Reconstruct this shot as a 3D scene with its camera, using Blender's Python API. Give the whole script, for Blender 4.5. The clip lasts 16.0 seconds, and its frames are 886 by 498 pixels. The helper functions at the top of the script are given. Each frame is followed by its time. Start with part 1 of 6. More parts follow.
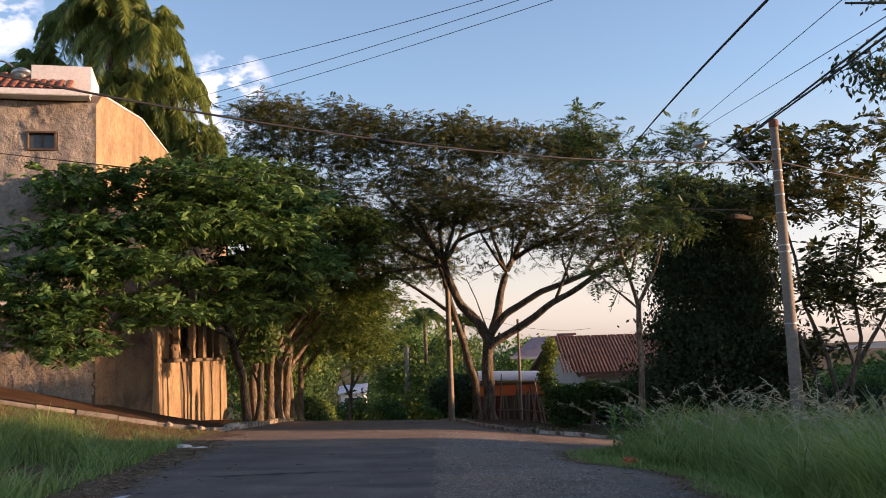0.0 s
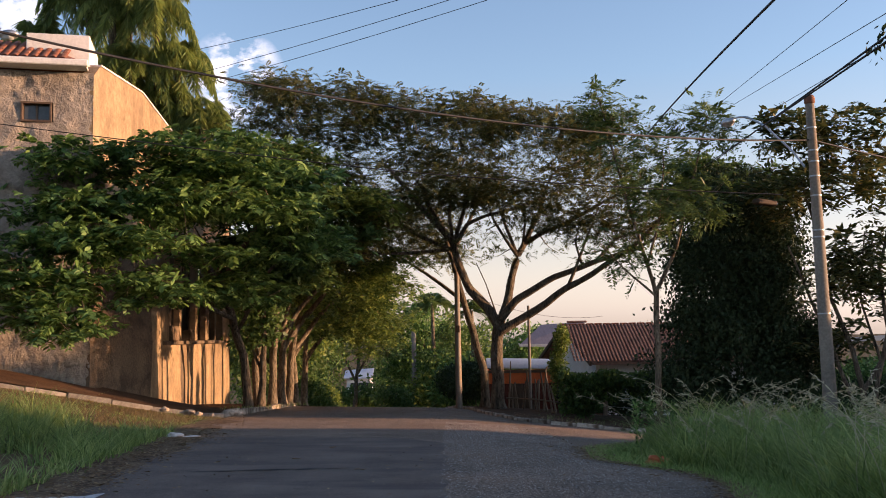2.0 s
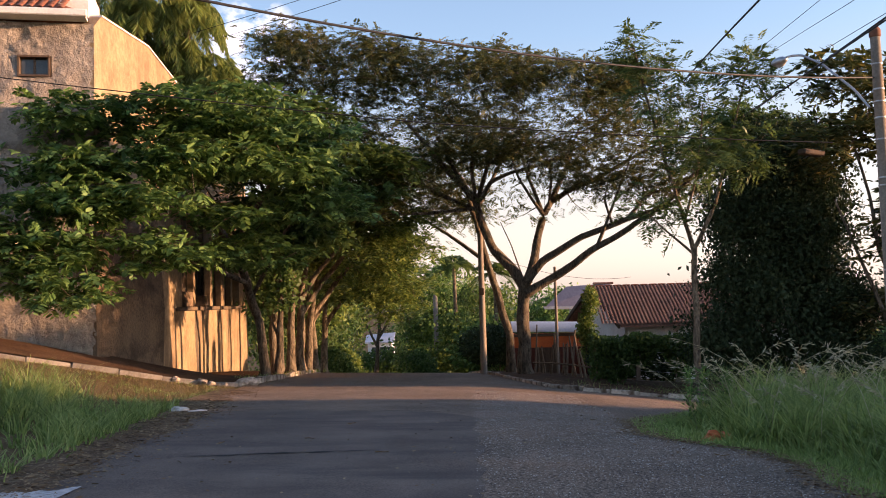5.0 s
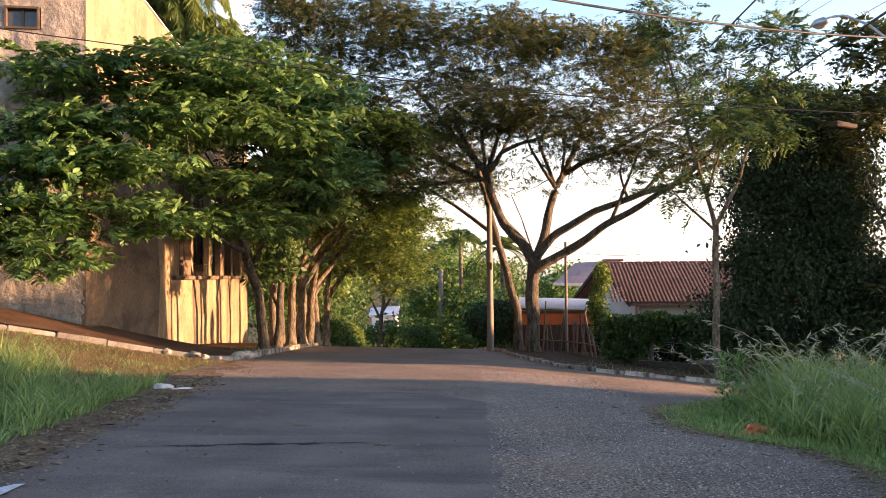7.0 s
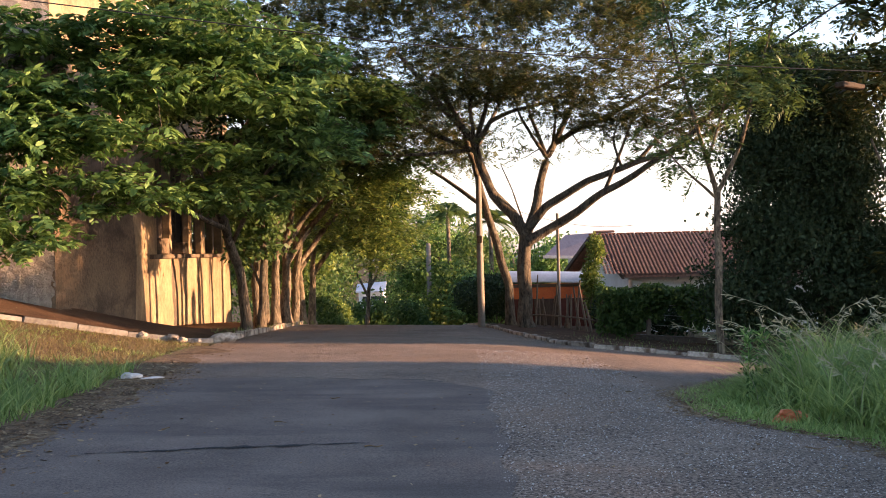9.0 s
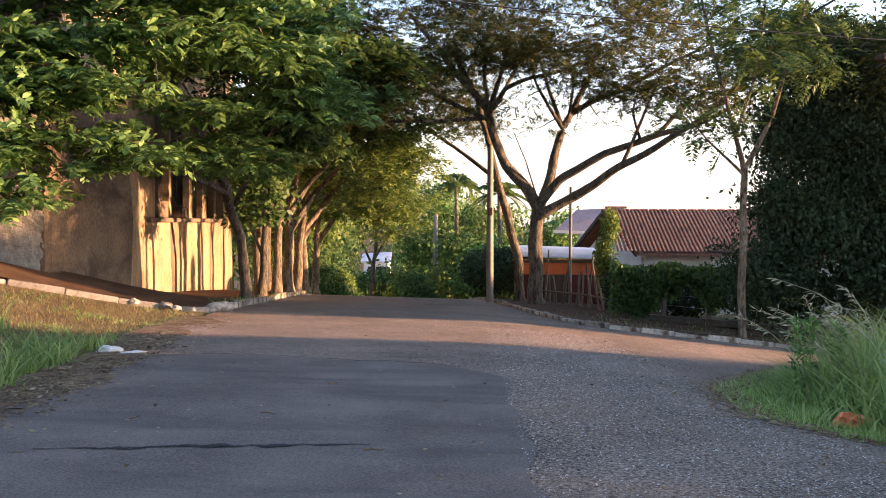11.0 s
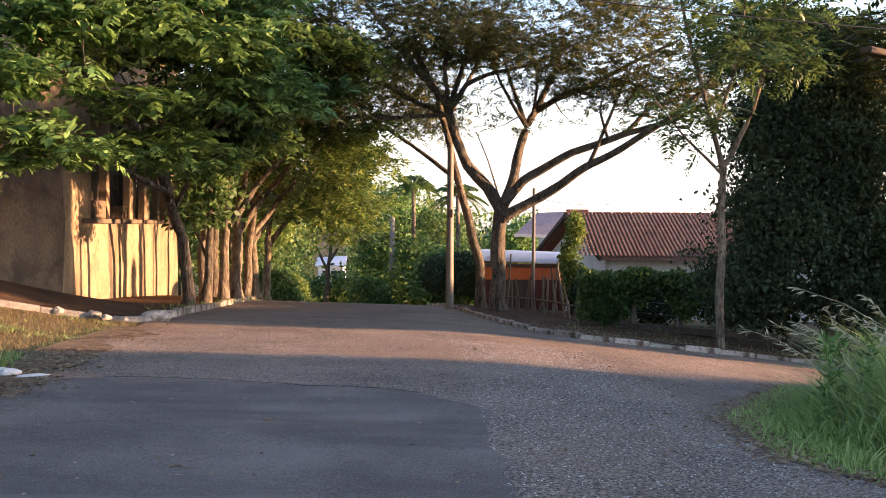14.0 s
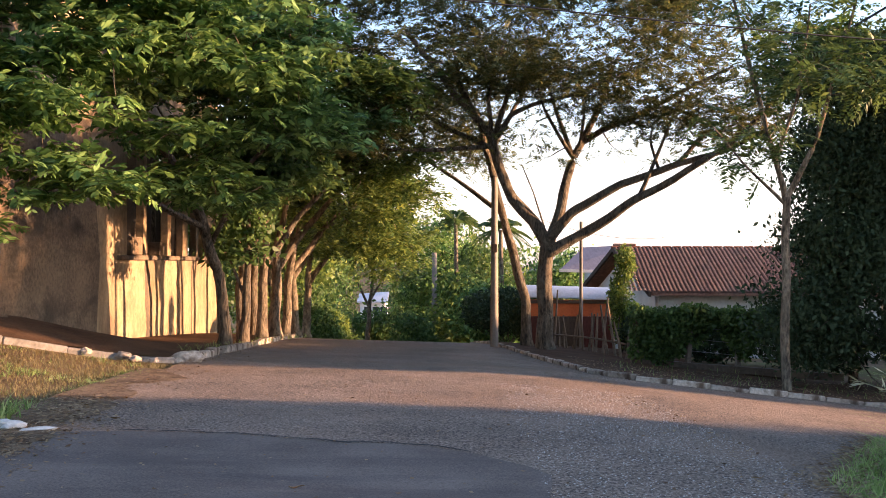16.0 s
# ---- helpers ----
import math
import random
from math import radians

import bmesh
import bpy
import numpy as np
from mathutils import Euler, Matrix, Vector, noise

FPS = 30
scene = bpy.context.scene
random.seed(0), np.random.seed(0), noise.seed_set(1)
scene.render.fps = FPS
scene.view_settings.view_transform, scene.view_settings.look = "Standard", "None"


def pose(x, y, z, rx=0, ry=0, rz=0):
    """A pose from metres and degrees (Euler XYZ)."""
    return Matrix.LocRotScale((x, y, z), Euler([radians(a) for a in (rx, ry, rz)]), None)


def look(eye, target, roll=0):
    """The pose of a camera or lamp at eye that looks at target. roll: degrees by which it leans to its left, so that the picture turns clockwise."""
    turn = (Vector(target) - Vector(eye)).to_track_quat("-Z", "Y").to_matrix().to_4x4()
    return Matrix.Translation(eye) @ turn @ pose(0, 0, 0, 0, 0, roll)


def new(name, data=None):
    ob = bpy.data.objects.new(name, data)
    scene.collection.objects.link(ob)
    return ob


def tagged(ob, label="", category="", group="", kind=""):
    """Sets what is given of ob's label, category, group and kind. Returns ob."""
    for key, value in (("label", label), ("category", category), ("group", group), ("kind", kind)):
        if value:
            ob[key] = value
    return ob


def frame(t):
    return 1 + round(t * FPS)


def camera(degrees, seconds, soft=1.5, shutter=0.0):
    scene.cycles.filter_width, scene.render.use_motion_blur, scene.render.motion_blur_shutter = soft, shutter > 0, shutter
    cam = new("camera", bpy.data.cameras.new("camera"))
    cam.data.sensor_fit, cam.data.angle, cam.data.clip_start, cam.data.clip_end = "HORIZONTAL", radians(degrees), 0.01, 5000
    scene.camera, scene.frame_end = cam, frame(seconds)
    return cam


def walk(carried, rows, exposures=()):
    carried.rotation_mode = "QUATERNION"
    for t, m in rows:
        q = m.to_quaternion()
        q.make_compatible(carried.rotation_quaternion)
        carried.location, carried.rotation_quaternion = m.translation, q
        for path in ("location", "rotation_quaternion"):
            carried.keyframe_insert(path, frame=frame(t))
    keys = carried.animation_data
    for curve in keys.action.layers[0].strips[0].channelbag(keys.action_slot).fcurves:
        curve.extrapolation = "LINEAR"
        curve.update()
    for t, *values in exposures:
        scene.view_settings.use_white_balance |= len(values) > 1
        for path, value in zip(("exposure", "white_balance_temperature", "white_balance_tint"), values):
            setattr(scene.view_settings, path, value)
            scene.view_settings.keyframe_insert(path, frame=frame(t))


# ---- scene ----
cam = camera(48.9, 16.0, soft=0.95)
METRES, EYE, TILT, LEAN, TURN = 10.0, 1.6, 6.0, 1.9, 0.0
ROWS = [
    (0.0, 0.0, 0.0, 0.0, 0.0, 0.0, 0.0),
    (0.5, -0.0038, 0.0277, -0.0029, -0.93, -0.37, 0.21),
    (1.0, -0.0013, 0.0596, -0.0045, 1.83, -0.87, -1.36),
    (1.5, 0.0003, 0.0896, -0.0095, 2.29, -0.84, -1.99),
    (2.0, -0.0063, 0.127, -0.0125, 0.48, -0.83, -0.82),
    (2.5, -0.0075, 0.1532, -0.0151, 0.47, -1.95, -0.61),
    (3.0, -0.0067, 0.1846, -0.0168, 0.92, -2.36, -1.66),
    (3.5, -0.0077, 0.2079, -0.0194, 0.75, -2.28, -1.09),
    (6.0, -0.0276, 0.3715, -0.0417, 1.92, -4.19, 0.08),
    (6.5, -0.0287, 0.4078, -0.0442, 2.93, -4.77, -0.93),
    (7.0, -0.0313, 0.4379, -0.0491, 2.01, -4.48, -1.2),
    (7.5, -0.0367, 0.4663, -0.0529, 1.19, -4.3, -0.6),
    (8.0, -0.039, 0.5014, -0.0567, 1.63, -4.66, -1.48),
    (8.5, -0.0398, 0.5282, -0.0609, 2.12, -5.19, -1.55),
    (9.0, -0.0449, 0.5644, -0.0634, 1.11, -5.96, -0.38),
    (11.5, -0.059, 0.723, -0.084, 1.63, -8.24, -2.21),
    (12.0, -0.0623, 0.7545, -0.0884, 1.47, -9.14, -2.37),
    (12.5, -0.0698, 0.7869, -0.0917, 0.26, -9.7, -1.96),
    (13.0, -0.071, 0.8157, -0.0949, 0.53, -9.5, -1.86),
    (13.5, -0.067, 0.8426, -0.0985, 0.14, -8.41, -2.31),
    (14.0, -0.0686, 0.8739, -0.1046, -0.93, -7.29, -2.39),
    (14.5, -0.0701, 0.8971, -0.1078, -0.62, -6.5, -2.2),
    (15.0, -0.071, 0.9275, -0.1093, 2.27, -5.96, -3.31),
    (15.5, -0.0709, 0.9533, -0.1142, 2.95, -5.56, -3.21),
    (16.0, -0.075, 0.9865, -0.1176, 1.48, -5.29, -1.87),
]
exposure_rows = [(0.0, 1.18, 6300, 24), (0.5, 1.03, 6250, 24), (2.5, 1.24, 6400, 24), (3.5, 1.38, 6450, 25), (6.0, 1.7, 6550, 27), (7.0, 2.15, 6500, 24), (9.0, 2.07, 6400, 23), (11.5, 2.38, 6350, 24), (16.0, 2.25, 6250, 24)]
walk(cam, [(t, pose(0, 0, EYE, TILT, LEAN, TURN) @ pose(METRES * x, METRES * y, METRES * z, 90 + pitch, roll, yaw)) for t, x, y, z, yaw, pitch, roll in ROWS], exposure_rows)

# ---- world and sun ----
SUN_EL, SUN_AZ = 6.5, 92.0
world = bpy.data.worlds.new("sky")
scene.world = world
world.use_nodes = True
wn = world.node_tree.nodes
wl = world.node_tree.links
wbg = wn["Background"]
sky = wn.new("ShaderNodeTexSky")
sky.sky_type = "NISHITA"
sky.sun_disc = False
sky.sun_elevation, sky.sun_rotation = radians(SUN_EL), radians(SUN_AZ)
sky.altitude, sky.air_density, sky.dust_density, sky.ozone_density = 500, 1.0, 0.8, 1.6
# small fair-weather clouds
tc = wn.new("ShaderNodeTexCoord")
cmap = wn.new("ShaderNodeMapping")
cmap.inputs["Scale"].default_value = (1, 1, 1.6)
wl.new(tc.outputs["Generated"], cmap.inputs["Vector"])
cno = wn.new("ShaderNodeTexNoise")
cno.inputs["Scale"].default_value, cno.inputs["Detail"].default_value, cno.inputs["Roughness"].default_value = 26.0, 8, 0.55
wl.new(cmap.outputs["Vector"], cno.inputs["Vector"])
cra = wn.new("ShaderNodeValToRGB")
cra.color_ramp.elements[0].position, cra.color_ramp.elements[1].position = 0.44, 0.62
wl.new(cno.outputs["Fac"], cra.inputs["Fac"])
spots = []
for way, lo, hi in (((-0.206, 0.943, 0.261), 0.9988, 1.0), ((-0.402, 0.856, 0.324), 0.9988, 1.0)):
    dot = wn.new("ShaderNodeVectorMath")
    dot.operation = "DOT_PRODUCT"
    dot.inputs[1].default_value = Vector(way).normalized()
    wl.new(tc.outputs["Generated"], dot.inputs[0])
    near = wn.new("ShaderNodeMapRange")
    near.inputs["From Min"].default_value, near.inputs["From Max"].default_value = lo, hi
    wl.new(dot.outputs["Value"], near.inputs["Value"])
    spots.append(near.outputs["Result"])
both = wn.new("ShaderNodeMath")
both.operation = "MAXIMUM"
wl.new(spots[0], both.inputs[0])
wl.new(spots[1], both.inputs[1])
mul = wn.new("ShaderNodeMath")
mul.operation = "MULTIPLY"
wl.new(cra.outputs["Color"], mul.inputs[0])
wl.new(both.outputs["Value"], mul.inputs[1])
# pale evening haze low in the sky
sep = wn.new("ShaderNodeSeparateXYZ")
wl.new(tc.outputs["Generated"], sep.inputs["Vector"])
low = wn.new("ShaderNodeMapRange")
low.inputs["From Min"].default_value, low.inputs["From Max"].default_value = 0.26, 0.02
low.inputs["To Min"].default_value, low.inputs["To Max"].default_value = 0.0, 0.8
wl.new(sep.outputs["Z"], low.inputs["Value"])
grey = wn.new("ShaderNodeRGBToBW")
wl.new(sky.outputs["Color"], grey.inputs["Color"])
tint = wn.new("ShaderNodeMix")
tint.data_type, tint.blend_type = "RGBA", "MULTIPLY"
tint.inputs["Factor"].default_value = 1.0
tint.inputs["B"].default_value = (1.00, 0.87, 0.76, 1)
wl.new(grey.outputs["Val"], tint.inputs["A"])
haze = wn.new("ShaderNodeMix")
haze.data_type = "RGBA"
wl.new(low.outputs["Result"], haze.inputs["Factor"])
wl.new(sky.outputs["Color"], haze.inputs["A"])
wl.new(tint.outputs["Result"], haze.inputs["B"])
cmix = wn.new("ShaderNodeMix")
cmix.data_type = "RGBA"
cmix.inputs["B"].default_value = (7.0, 6.3, 6.0, 1)
wl.new(mul.outputs["Value"], cmix.inputs["Factor"])
wl.new(haze.outputs["Result"], cmix.inputs["A"])
wl.new(cmix.outputs["Result"], wbg.inputs["Color"])
wbg.inputs["Strength"].default_value = 0.15

sun_data = bpy.data.lights.new("sun", "SUN")
sun_data.energy, sun_data.angle, sun_data.color = 4.4, radians(0.6), (1.0, 0.61, 0.31)
sun_vec = Vector((math.sin(radians(SUN_AZ)) * math.cos(radians(SUN_EL)), math.cos(radians(SUN_AZ)) * math.cos(radians(SUN_EL)), math.sin(radians(SUN_EL))))
sun = new("sun", sun_data)
sun.matrix_world = look(sun_vec * 100, (0, 0, 0))


# ---- materials ----
def ramp(nt, pairs, fac):
    r = nt.nodes.new("ShaderNodeValToRGB")
    while len(r.color_ramp.elements) < len(pairs):
        r.color_ramp.elements.new(0.5)
    for e, (p, c) in zip(r.color_ramp.elements, pairs):
        e.position, e.color = p, (*c, 1)
    nt.links.new(fac, r.inputs["Fac"])
    return r.outputs["Color"]


def tex(nt, kind, scale, detail=6, rough=0.6, stretch=(1, 1, 1), coords="Object", distort=0.0):
    c = nt.nodes.new("ShaderNodeTexCoord")
    m = nt.nodes.new("ShaderNodeMapping")
    m.inputs["Scale"].default_value = stretch
    nt.links.new(c.outputs[coords], m.inputs["Vector"])
    n = nt.nodes.new(kind)
    n.inputs["Scale"].default_value = scale
    if kind == "ShaderNodeTexNoise":
        n.inputs["Detail"].default_value, n.inputs["Roughness"].default_value, n.inputs["Distortion"].default_value = detail, rough, distort
    nt.links.new(m.outputs["Vector"], n.inputs["Vector"])
    return n


def mixc(nt, a, b, fac, mode="MIX"):
    m = nt.nodes.new("ShaderNodeMix")
    m.data_type, m.blend_type = "RGBA", mode
    for v, s in ((fac, "Factor"), (a, "A"), (b, "B")):
        if isinstance(v, (int, float)):
            m.inputs[s].default_value = v
        elif isinstance(v, tuple):
            m.inputs[s].default_value = (*v, 1)
        else:
            nt.links.new(v, m.inputs[s])
    return m.outputs["Result"]


def surface(name, dark, light, rough=0.85, fine=25.0, coarse=1.2, bump=0.3, depth=0.01, stretch=(1, 1, 1), metal=0.0, stain=None, stain_amount=0.5, stain_stretch=(1, 1, 1), stain_scale=0.8, vary=0.0, spec=0.3, span=(0.36, 0.64), fine_share=0.5):
    """Two scales of variation, a stain of its own colour, fine relief, and a change of tone from object to object."""
    mt = bpy.data.materials.new(name)
    mt.use_nodes = True
    nt = mt.node_tree
    b = nt.nodes["Principled BSDF"]
    b.inputs["Metallic"].default_value = metal
    b.inputs["Specular IOR Level"].default_value = spec
    f = tex(nt, "ShaderNodeTexNoise", fine, 8, 0.65, stretch)
    g = tex(nt, "ShaderNodeTexNoise", coarse, 5, 0.6, stretch)
    ad = nt.nodes.new("ShaderNodeMath")
    ad.operation = "MULTIPLY_ADD"
    ad.inputs[1].default_value = fine_share
    nt.links.new(f.outputs["Fac"], ad.inputs[0])
    h = nt.nodes.new("ShaderNodeMath")
    h.operation = "MULTIPLY"
    h.inputs[1].default_value = 1 - fine_share
    nt.links.new(g.outputs["Fac"], h.inputs[0])
    nt.links.new(h.outputs[0], ad.inputs[2])
    col = ramp(nt, [(span[0], dark), (span[1], light)], ad.outputs[0])
    if stain:
        s = tex(nt, "ShaderNodeTexNoise", stain_scale, 6, 0.6, stain_stretch, distort=0.4)
        sr = ramp(nt, [(0.5, (0, 0, 0)), (0.68, (stain_amount,) * 3)], s.outputs["Fac"])
        col = mixc(nt, col, stain, sr)
    if vary:
        oi = nt.nodes.new("ShaderNodeObjectInfo")
        vr = ramp(nt, [(0.0, (1 - vary,) * 3), (1.0, (1 + vary * 0.4,) * 3)], oi.outputs["Random"])
        col = mixc(nt, col, vr, 1.0, "MULTIPLY")
    nt.links.new(col, b.inputs["Base Color"])
    rr = nt.nodes.new("ShaderNodeMapRange")
    rr.inputs["To Min"].default_value, rr.inputs["To Max"].default_value = max(0.05, rough - 0.12), min(1, rough + 0.1)
    nt.links.new(g.outputs["Fac"], rr.inputs["Value"])
    nt.links.new(rr.outputs["Result"], b.inputs["Roughness"])
    if bump:
        bp = nt.nodes.new("ShaderNodeBump")
        bp.inputs["Strength"].default_value, bp.inputs["Distance"].default_value = bump, depth
        nt.links.new(f.outputs["Fac"], bp.inputs["Height"])
        nt.links.new(bp.outputs["Normal"], b.inputs["Normal"])
    return mt


def leafy(name, dark, mid, light, thin=0.35, gloss=0.45):
    """Leaves: every leaflet its own tone, light shining through."""
    mt = bpy.data.materials.new(name)
    mt.use_nodes = True
    nt = mt.node_tree
    b = nt.nodes["Principled BSDF"]
    gm = nt.nodes.new("ShaderNodeNewGeometry")
    n = tex(nt, "ShaderNodeTexNoise", 0.55, 4, 0.6)
    ad = nt.nodes.new("ShaderNodeMath")
    ad.operation = "MULTIPLY_ADD"
    ad.inputs[1].default_value = 0.45
    nt.links.new(gm.outputs["Random Per Island"], ad.inputs[0])
    h = nt.nodes.new("ShaderNodeMath")
    h.operation = "MULTIPLY"
    h.inputs[1].default_value = 0.6
    nt.links.new(n.outputs["Fac"], h.inputs[0])
    nt.links.new(h.outputs[0], ad.inputs[2])
    col = ramp(nt, [(0.22, dark), (0.52, mid), (0.86, light)], ad.outputs[0])
    nt.links.new(col, b.inputs["Base Color"])
    b.inputs["Roughness"].default_value = gloss
    b.inputs["Specular IOR Level"].default_value = 0.18
    tr = nt.nodes.new("ShaderNodeBsdfTranslucent")
    nt.links.new(mixc(nt, col, (1.0, 1.0, 0.78), 1.0, "MULTIPLY"), tr.inputs["Color"])
    mx = nt.nodes.new("ShaderNodeMixShader")
    mx.inputs["Fac"].default_value = thin
    nt.links.new(b.outputs[0], mx.inputs[1])
    nt.links.new(tr.outputs[0], mx.inputs[2])
    nt.links.new(mx.outputs[0], nt.nodes["Material Output"].inputs["Surface"])
    return mt


M_EARTH = surface("earth", (0.07, 0.045, 0.025), (0.19, 0.13, 0.07), 0.95, 14, 0.5, 0.6, 0.03, spec=0.05, stain=(0.09, 0.11, 0.03), stain_amount=0.8, stain_scale=0.35)
M_ASPHALT = surface("asphalt", (0.058, 0.046, 0.038), (0.43, 0.335, 0.262), 0.88, 38, 0.6, 1.0, 0.03, stain=(0.20, 0.13, 0.085), stain_amount=0.45, stain_scale=0.3, span=(0.41, 0.64), fine_share=0.82, spec=0.1)
M_PATCH = surface("patch_asphalt", (0.092, 0.073, 0.062), (0.222, 0.178, 0.150), 0.85, 55, 0.8, 0.6, 0.012, stain=(0.070, 0.060, 0.056), stain_amount=0.6, stain_stretch=(0.4, 1.6, 1), span=(0.40, 0.62), fine_share=0.6, spec=0.1)
M_TAR = surface("tar", (0.008, 0.008, 0.009), (0.022, 0.02, 0.02), 0.8, 40, 3, 0.6, 0.01)
M_PAINT = surface("worn_paint", (0.33, 0.33, 0.34), (0.66, 0.66, 0.66), 0.8, 18, 2.5, 0.3, 0.004, stain=(0.11, 0.11, 0.115), stain_amount=0.9, stain_scale=3.5)
M_KERB = surface("limewashed_kerb", (0.26, 0.20, 0.15), (0.62, 0.52, 0.41), 0.9, 12, 3.0, 0.6, 0.02, stain=(0.13, 0.085, 0.055), stain_amount=1.0, stain_scale=2.6, vary=0.45)
M_PAVE = surface("dirt_pavement", (0.050, 0.028, 0.017), (0.135, 0.080, 0.048), 0.95, 18, 0.8, 0.9, 0.03, stain=(0.045, 0.03, 0.02), stain_amount=0.6, stain_scale=0.9, spec=0.05)
M_MOULD = surface("leaf_mould", (0.062, 0.042, 0.030), (0.24, 0.17, 0.11), 0.95, 26, 3.0, 1.0, 0.03, span=(0.40, 0.62), spec=0.05, stain=(0.26, 0.20, 0.13), stain_amount=0.7, stain_scale=9)
M_STUCCO = surface("roughcast", (0.20, 0.17, 0.145), (0.42, 0.37, 0.31), 0.95, 5.0, 0.5, 1.0, 0.12, stain=(0.14, 0.12, 0.10), stain_amount=0.7, stain_stretch=(1, 1, 0.35), stain_scale=0.6)
M_WALL = surface("stained_ochre_render", (0.185, 0.130, 0.076), (0.42, 0.30, 0.175), 0.92, 5, 1.1, 0.7, 0.04, stain=(0.15, 0.10, 0.06), stain_amount=0.8, stain_stretch=(1, 1, 0.30), stain_scale=0.7)
M_BROWNCAST = surface("brown_roughcast", (0.085, 0.058, 0.038), (0.25, 0.175, 0.11), 0.95, 9, 0.6, 1.0, 0.06, stain=(0.06, 0.045, 0.032), stain_amount=0.8, stain_stretch=(0.5, 0.5, 1.2), stain_scale=1.0, fine_share=0.6)
M_DARKWALL = surface("dark_render", (0.06, 0.045, 0.035), (0.16, 0.12, 0.085), 0.95, 12, 0.8, 0.5, 0.02, stain=(0.22, 0.16, 0.10), stain_amount=0.6, stain_stretch=(1, 1, 0.15))
M_WHITE = surface("white_render", (0.58, 0.56, 0.53), (0.80, 0.78, 0.74), 0.85, 12, 0.8, 0.2, 0.006, stain=(0.45, 0.41, 0.36), stain_amount=0.4, stain_stretch=(1, 1, 0.2))
M_TILE = surface("clay_tile", (0.22, 0.075, 0.04), (0.42, 0.16, 0.085), 0.85, 9, 1.5, 0.3, 0.01, stain=(0.12, 0.075, 0.055), stain_amount=0.6, stain_scale=1.5, vary=0.3)
M_TILE_OLD = surface("weathered_clay_tile", (0.11, 0.056, 0.042), (0.43, 0.23, 0.16), 0.9, 9, 1.2, 0.3, 0.01, stain=(0.07, 0.055, 0.045), stain_amount=0.7, stain_scale=1.2, vary=0.35)
M_WOOD = surface("grey_wood", (0.08, 0.060, 0.045), (0.25, 0.19, 0.13), 0.9, 16, 2, 0.5, 0.01, stretch=(4, 4, 0.5), vary=0.35)
M_DARKWOOD = surface("dark_timber", (0.045, 0.03, 0.022), (0.11, 0.075, 0.05), 0.85, 14, 2, 0.4, 0.008, stretch=(3, 3, 0.5))
M_CONCRETE = surface("pole_concrete", (0.13, 0.112, 0.094), (0.29, 0.25, 0.205), 0.9, 20, 0.8, 0.4, 0.006, stain=(0.30, 0.17, 0.085), stain_amount=0.6, stain_stretch=(1, 1, 0.3), stain_scale=1.2)
M_GALV = surface("galvanised_steel", (0.33, 0.34, 0.35), (0.52, 0.53, 0.54), 0.45, 14, 3, 0.1, 0.003, metal=0.8)
M_SHEET = surface("zinc_sheet", (0.38, 0.42, 0.47), (0.58, 0.62, 0.68), 0.5, 10, 1, 0.15, 0.004, metal=0.3)
M_GREYROOF = surface("grey_violet_sheet", (0.11, 0.10, 0.12), (0.21, 0.19, 0.22), 0.8, 8, 1.2, 0.2, 0.006, stretch=(6, 1, 1))
M_ORANGE = surface("orange_paint", (0.52, 0.10, 0.025), (0.74, 0.19, 0.05), 0.6, 12, 1.2, 0.15, 0.004, stain=(0.28, 0.07, 0.03), stain_amount=0.5, stain_stretch=(1, 1, 0.3))
M_DARKRED = surface("dark_red_boards", (0.055, 0.018, 0.013), (0.14, 0.04, 0.028), 0.85, 12, 1.5, 0.3, 0.006, stretch=(3, 3, 0.5))
M_LENS = surface("lamp_glass", (0.45, 0.46, 0.46), (0.6, 0.61, 0.6), 0.25, 10, 3, 0)
M_CABLE = surface("black_cable", (0.012, 0.012, 0.013), (0.03, 0.03, 0.032), 0.6, 30, 3, 0)
M_GLASS = surface("window_glass", (0.03, 0.035, 0.04), (0.06, 0.065, 0.07), 0.12, 4, 1, 0, spec=0.6)
M_FRAME = surface("brown_frame", (0.07, 0.045, 0.03), (0.13, 0.085, 0.055), 0.6, 20, 3, 0.1, 0.003)
M_BARK = surface("grey_brown_bark", (0.030, 0.024, 0.018), (0.20, 0.155, 0.105), 0.95, 9, 2.6, 1.0, 0.09, span=(0.40, 0.62), fine_share=0.55, stretch=(2.5, 2.5, 0.6), stain=(0.26, 0.24, 0.18), stain_amount=0.5, stain_scale=3)
M_BARK_PALE = surface("pale_bark", (0.055, 0.042, 0.030), (0.31, 0.245, 0.165), 0.95, 9, 2.8, 1.0, 0.08, span=(0.40, 0.61), fine_share=0.5, stretch=(2.2, 2.2, 0.7), stain=(0.055, 0.050, 0.032), stain_amount=0.8, stain_scale=2.2)
M_LEAF_BRIGHT = leafy("bright_pinnate_leaf", (0.044, 0.092, 0.034), (0.108, 0.205, 0.062), (0.34, 0.50, 0.16), 0.42)
M_LEAF_FINE = leafy("fine_feathery_leaf", (0.055, 0.075, 0.032), (0.110, 0.128, 0.050), (0.26, 0.225, 0.085), 0.45)
M_LEAF_TOP = leafy("pale_feathery_leaf", (0.045, 0.080, 0.030), (0.085, 0.14, 0.050), (0.17, 0.22, 0.075), 0.4)
M_LEAF_DARK = leafy("dark_glossy_leaf", (0.020, 0.036, 0.017), (0.038, 0.062, 0.028), (0.075, 0.105, 0.048), 0.15, 0.65)
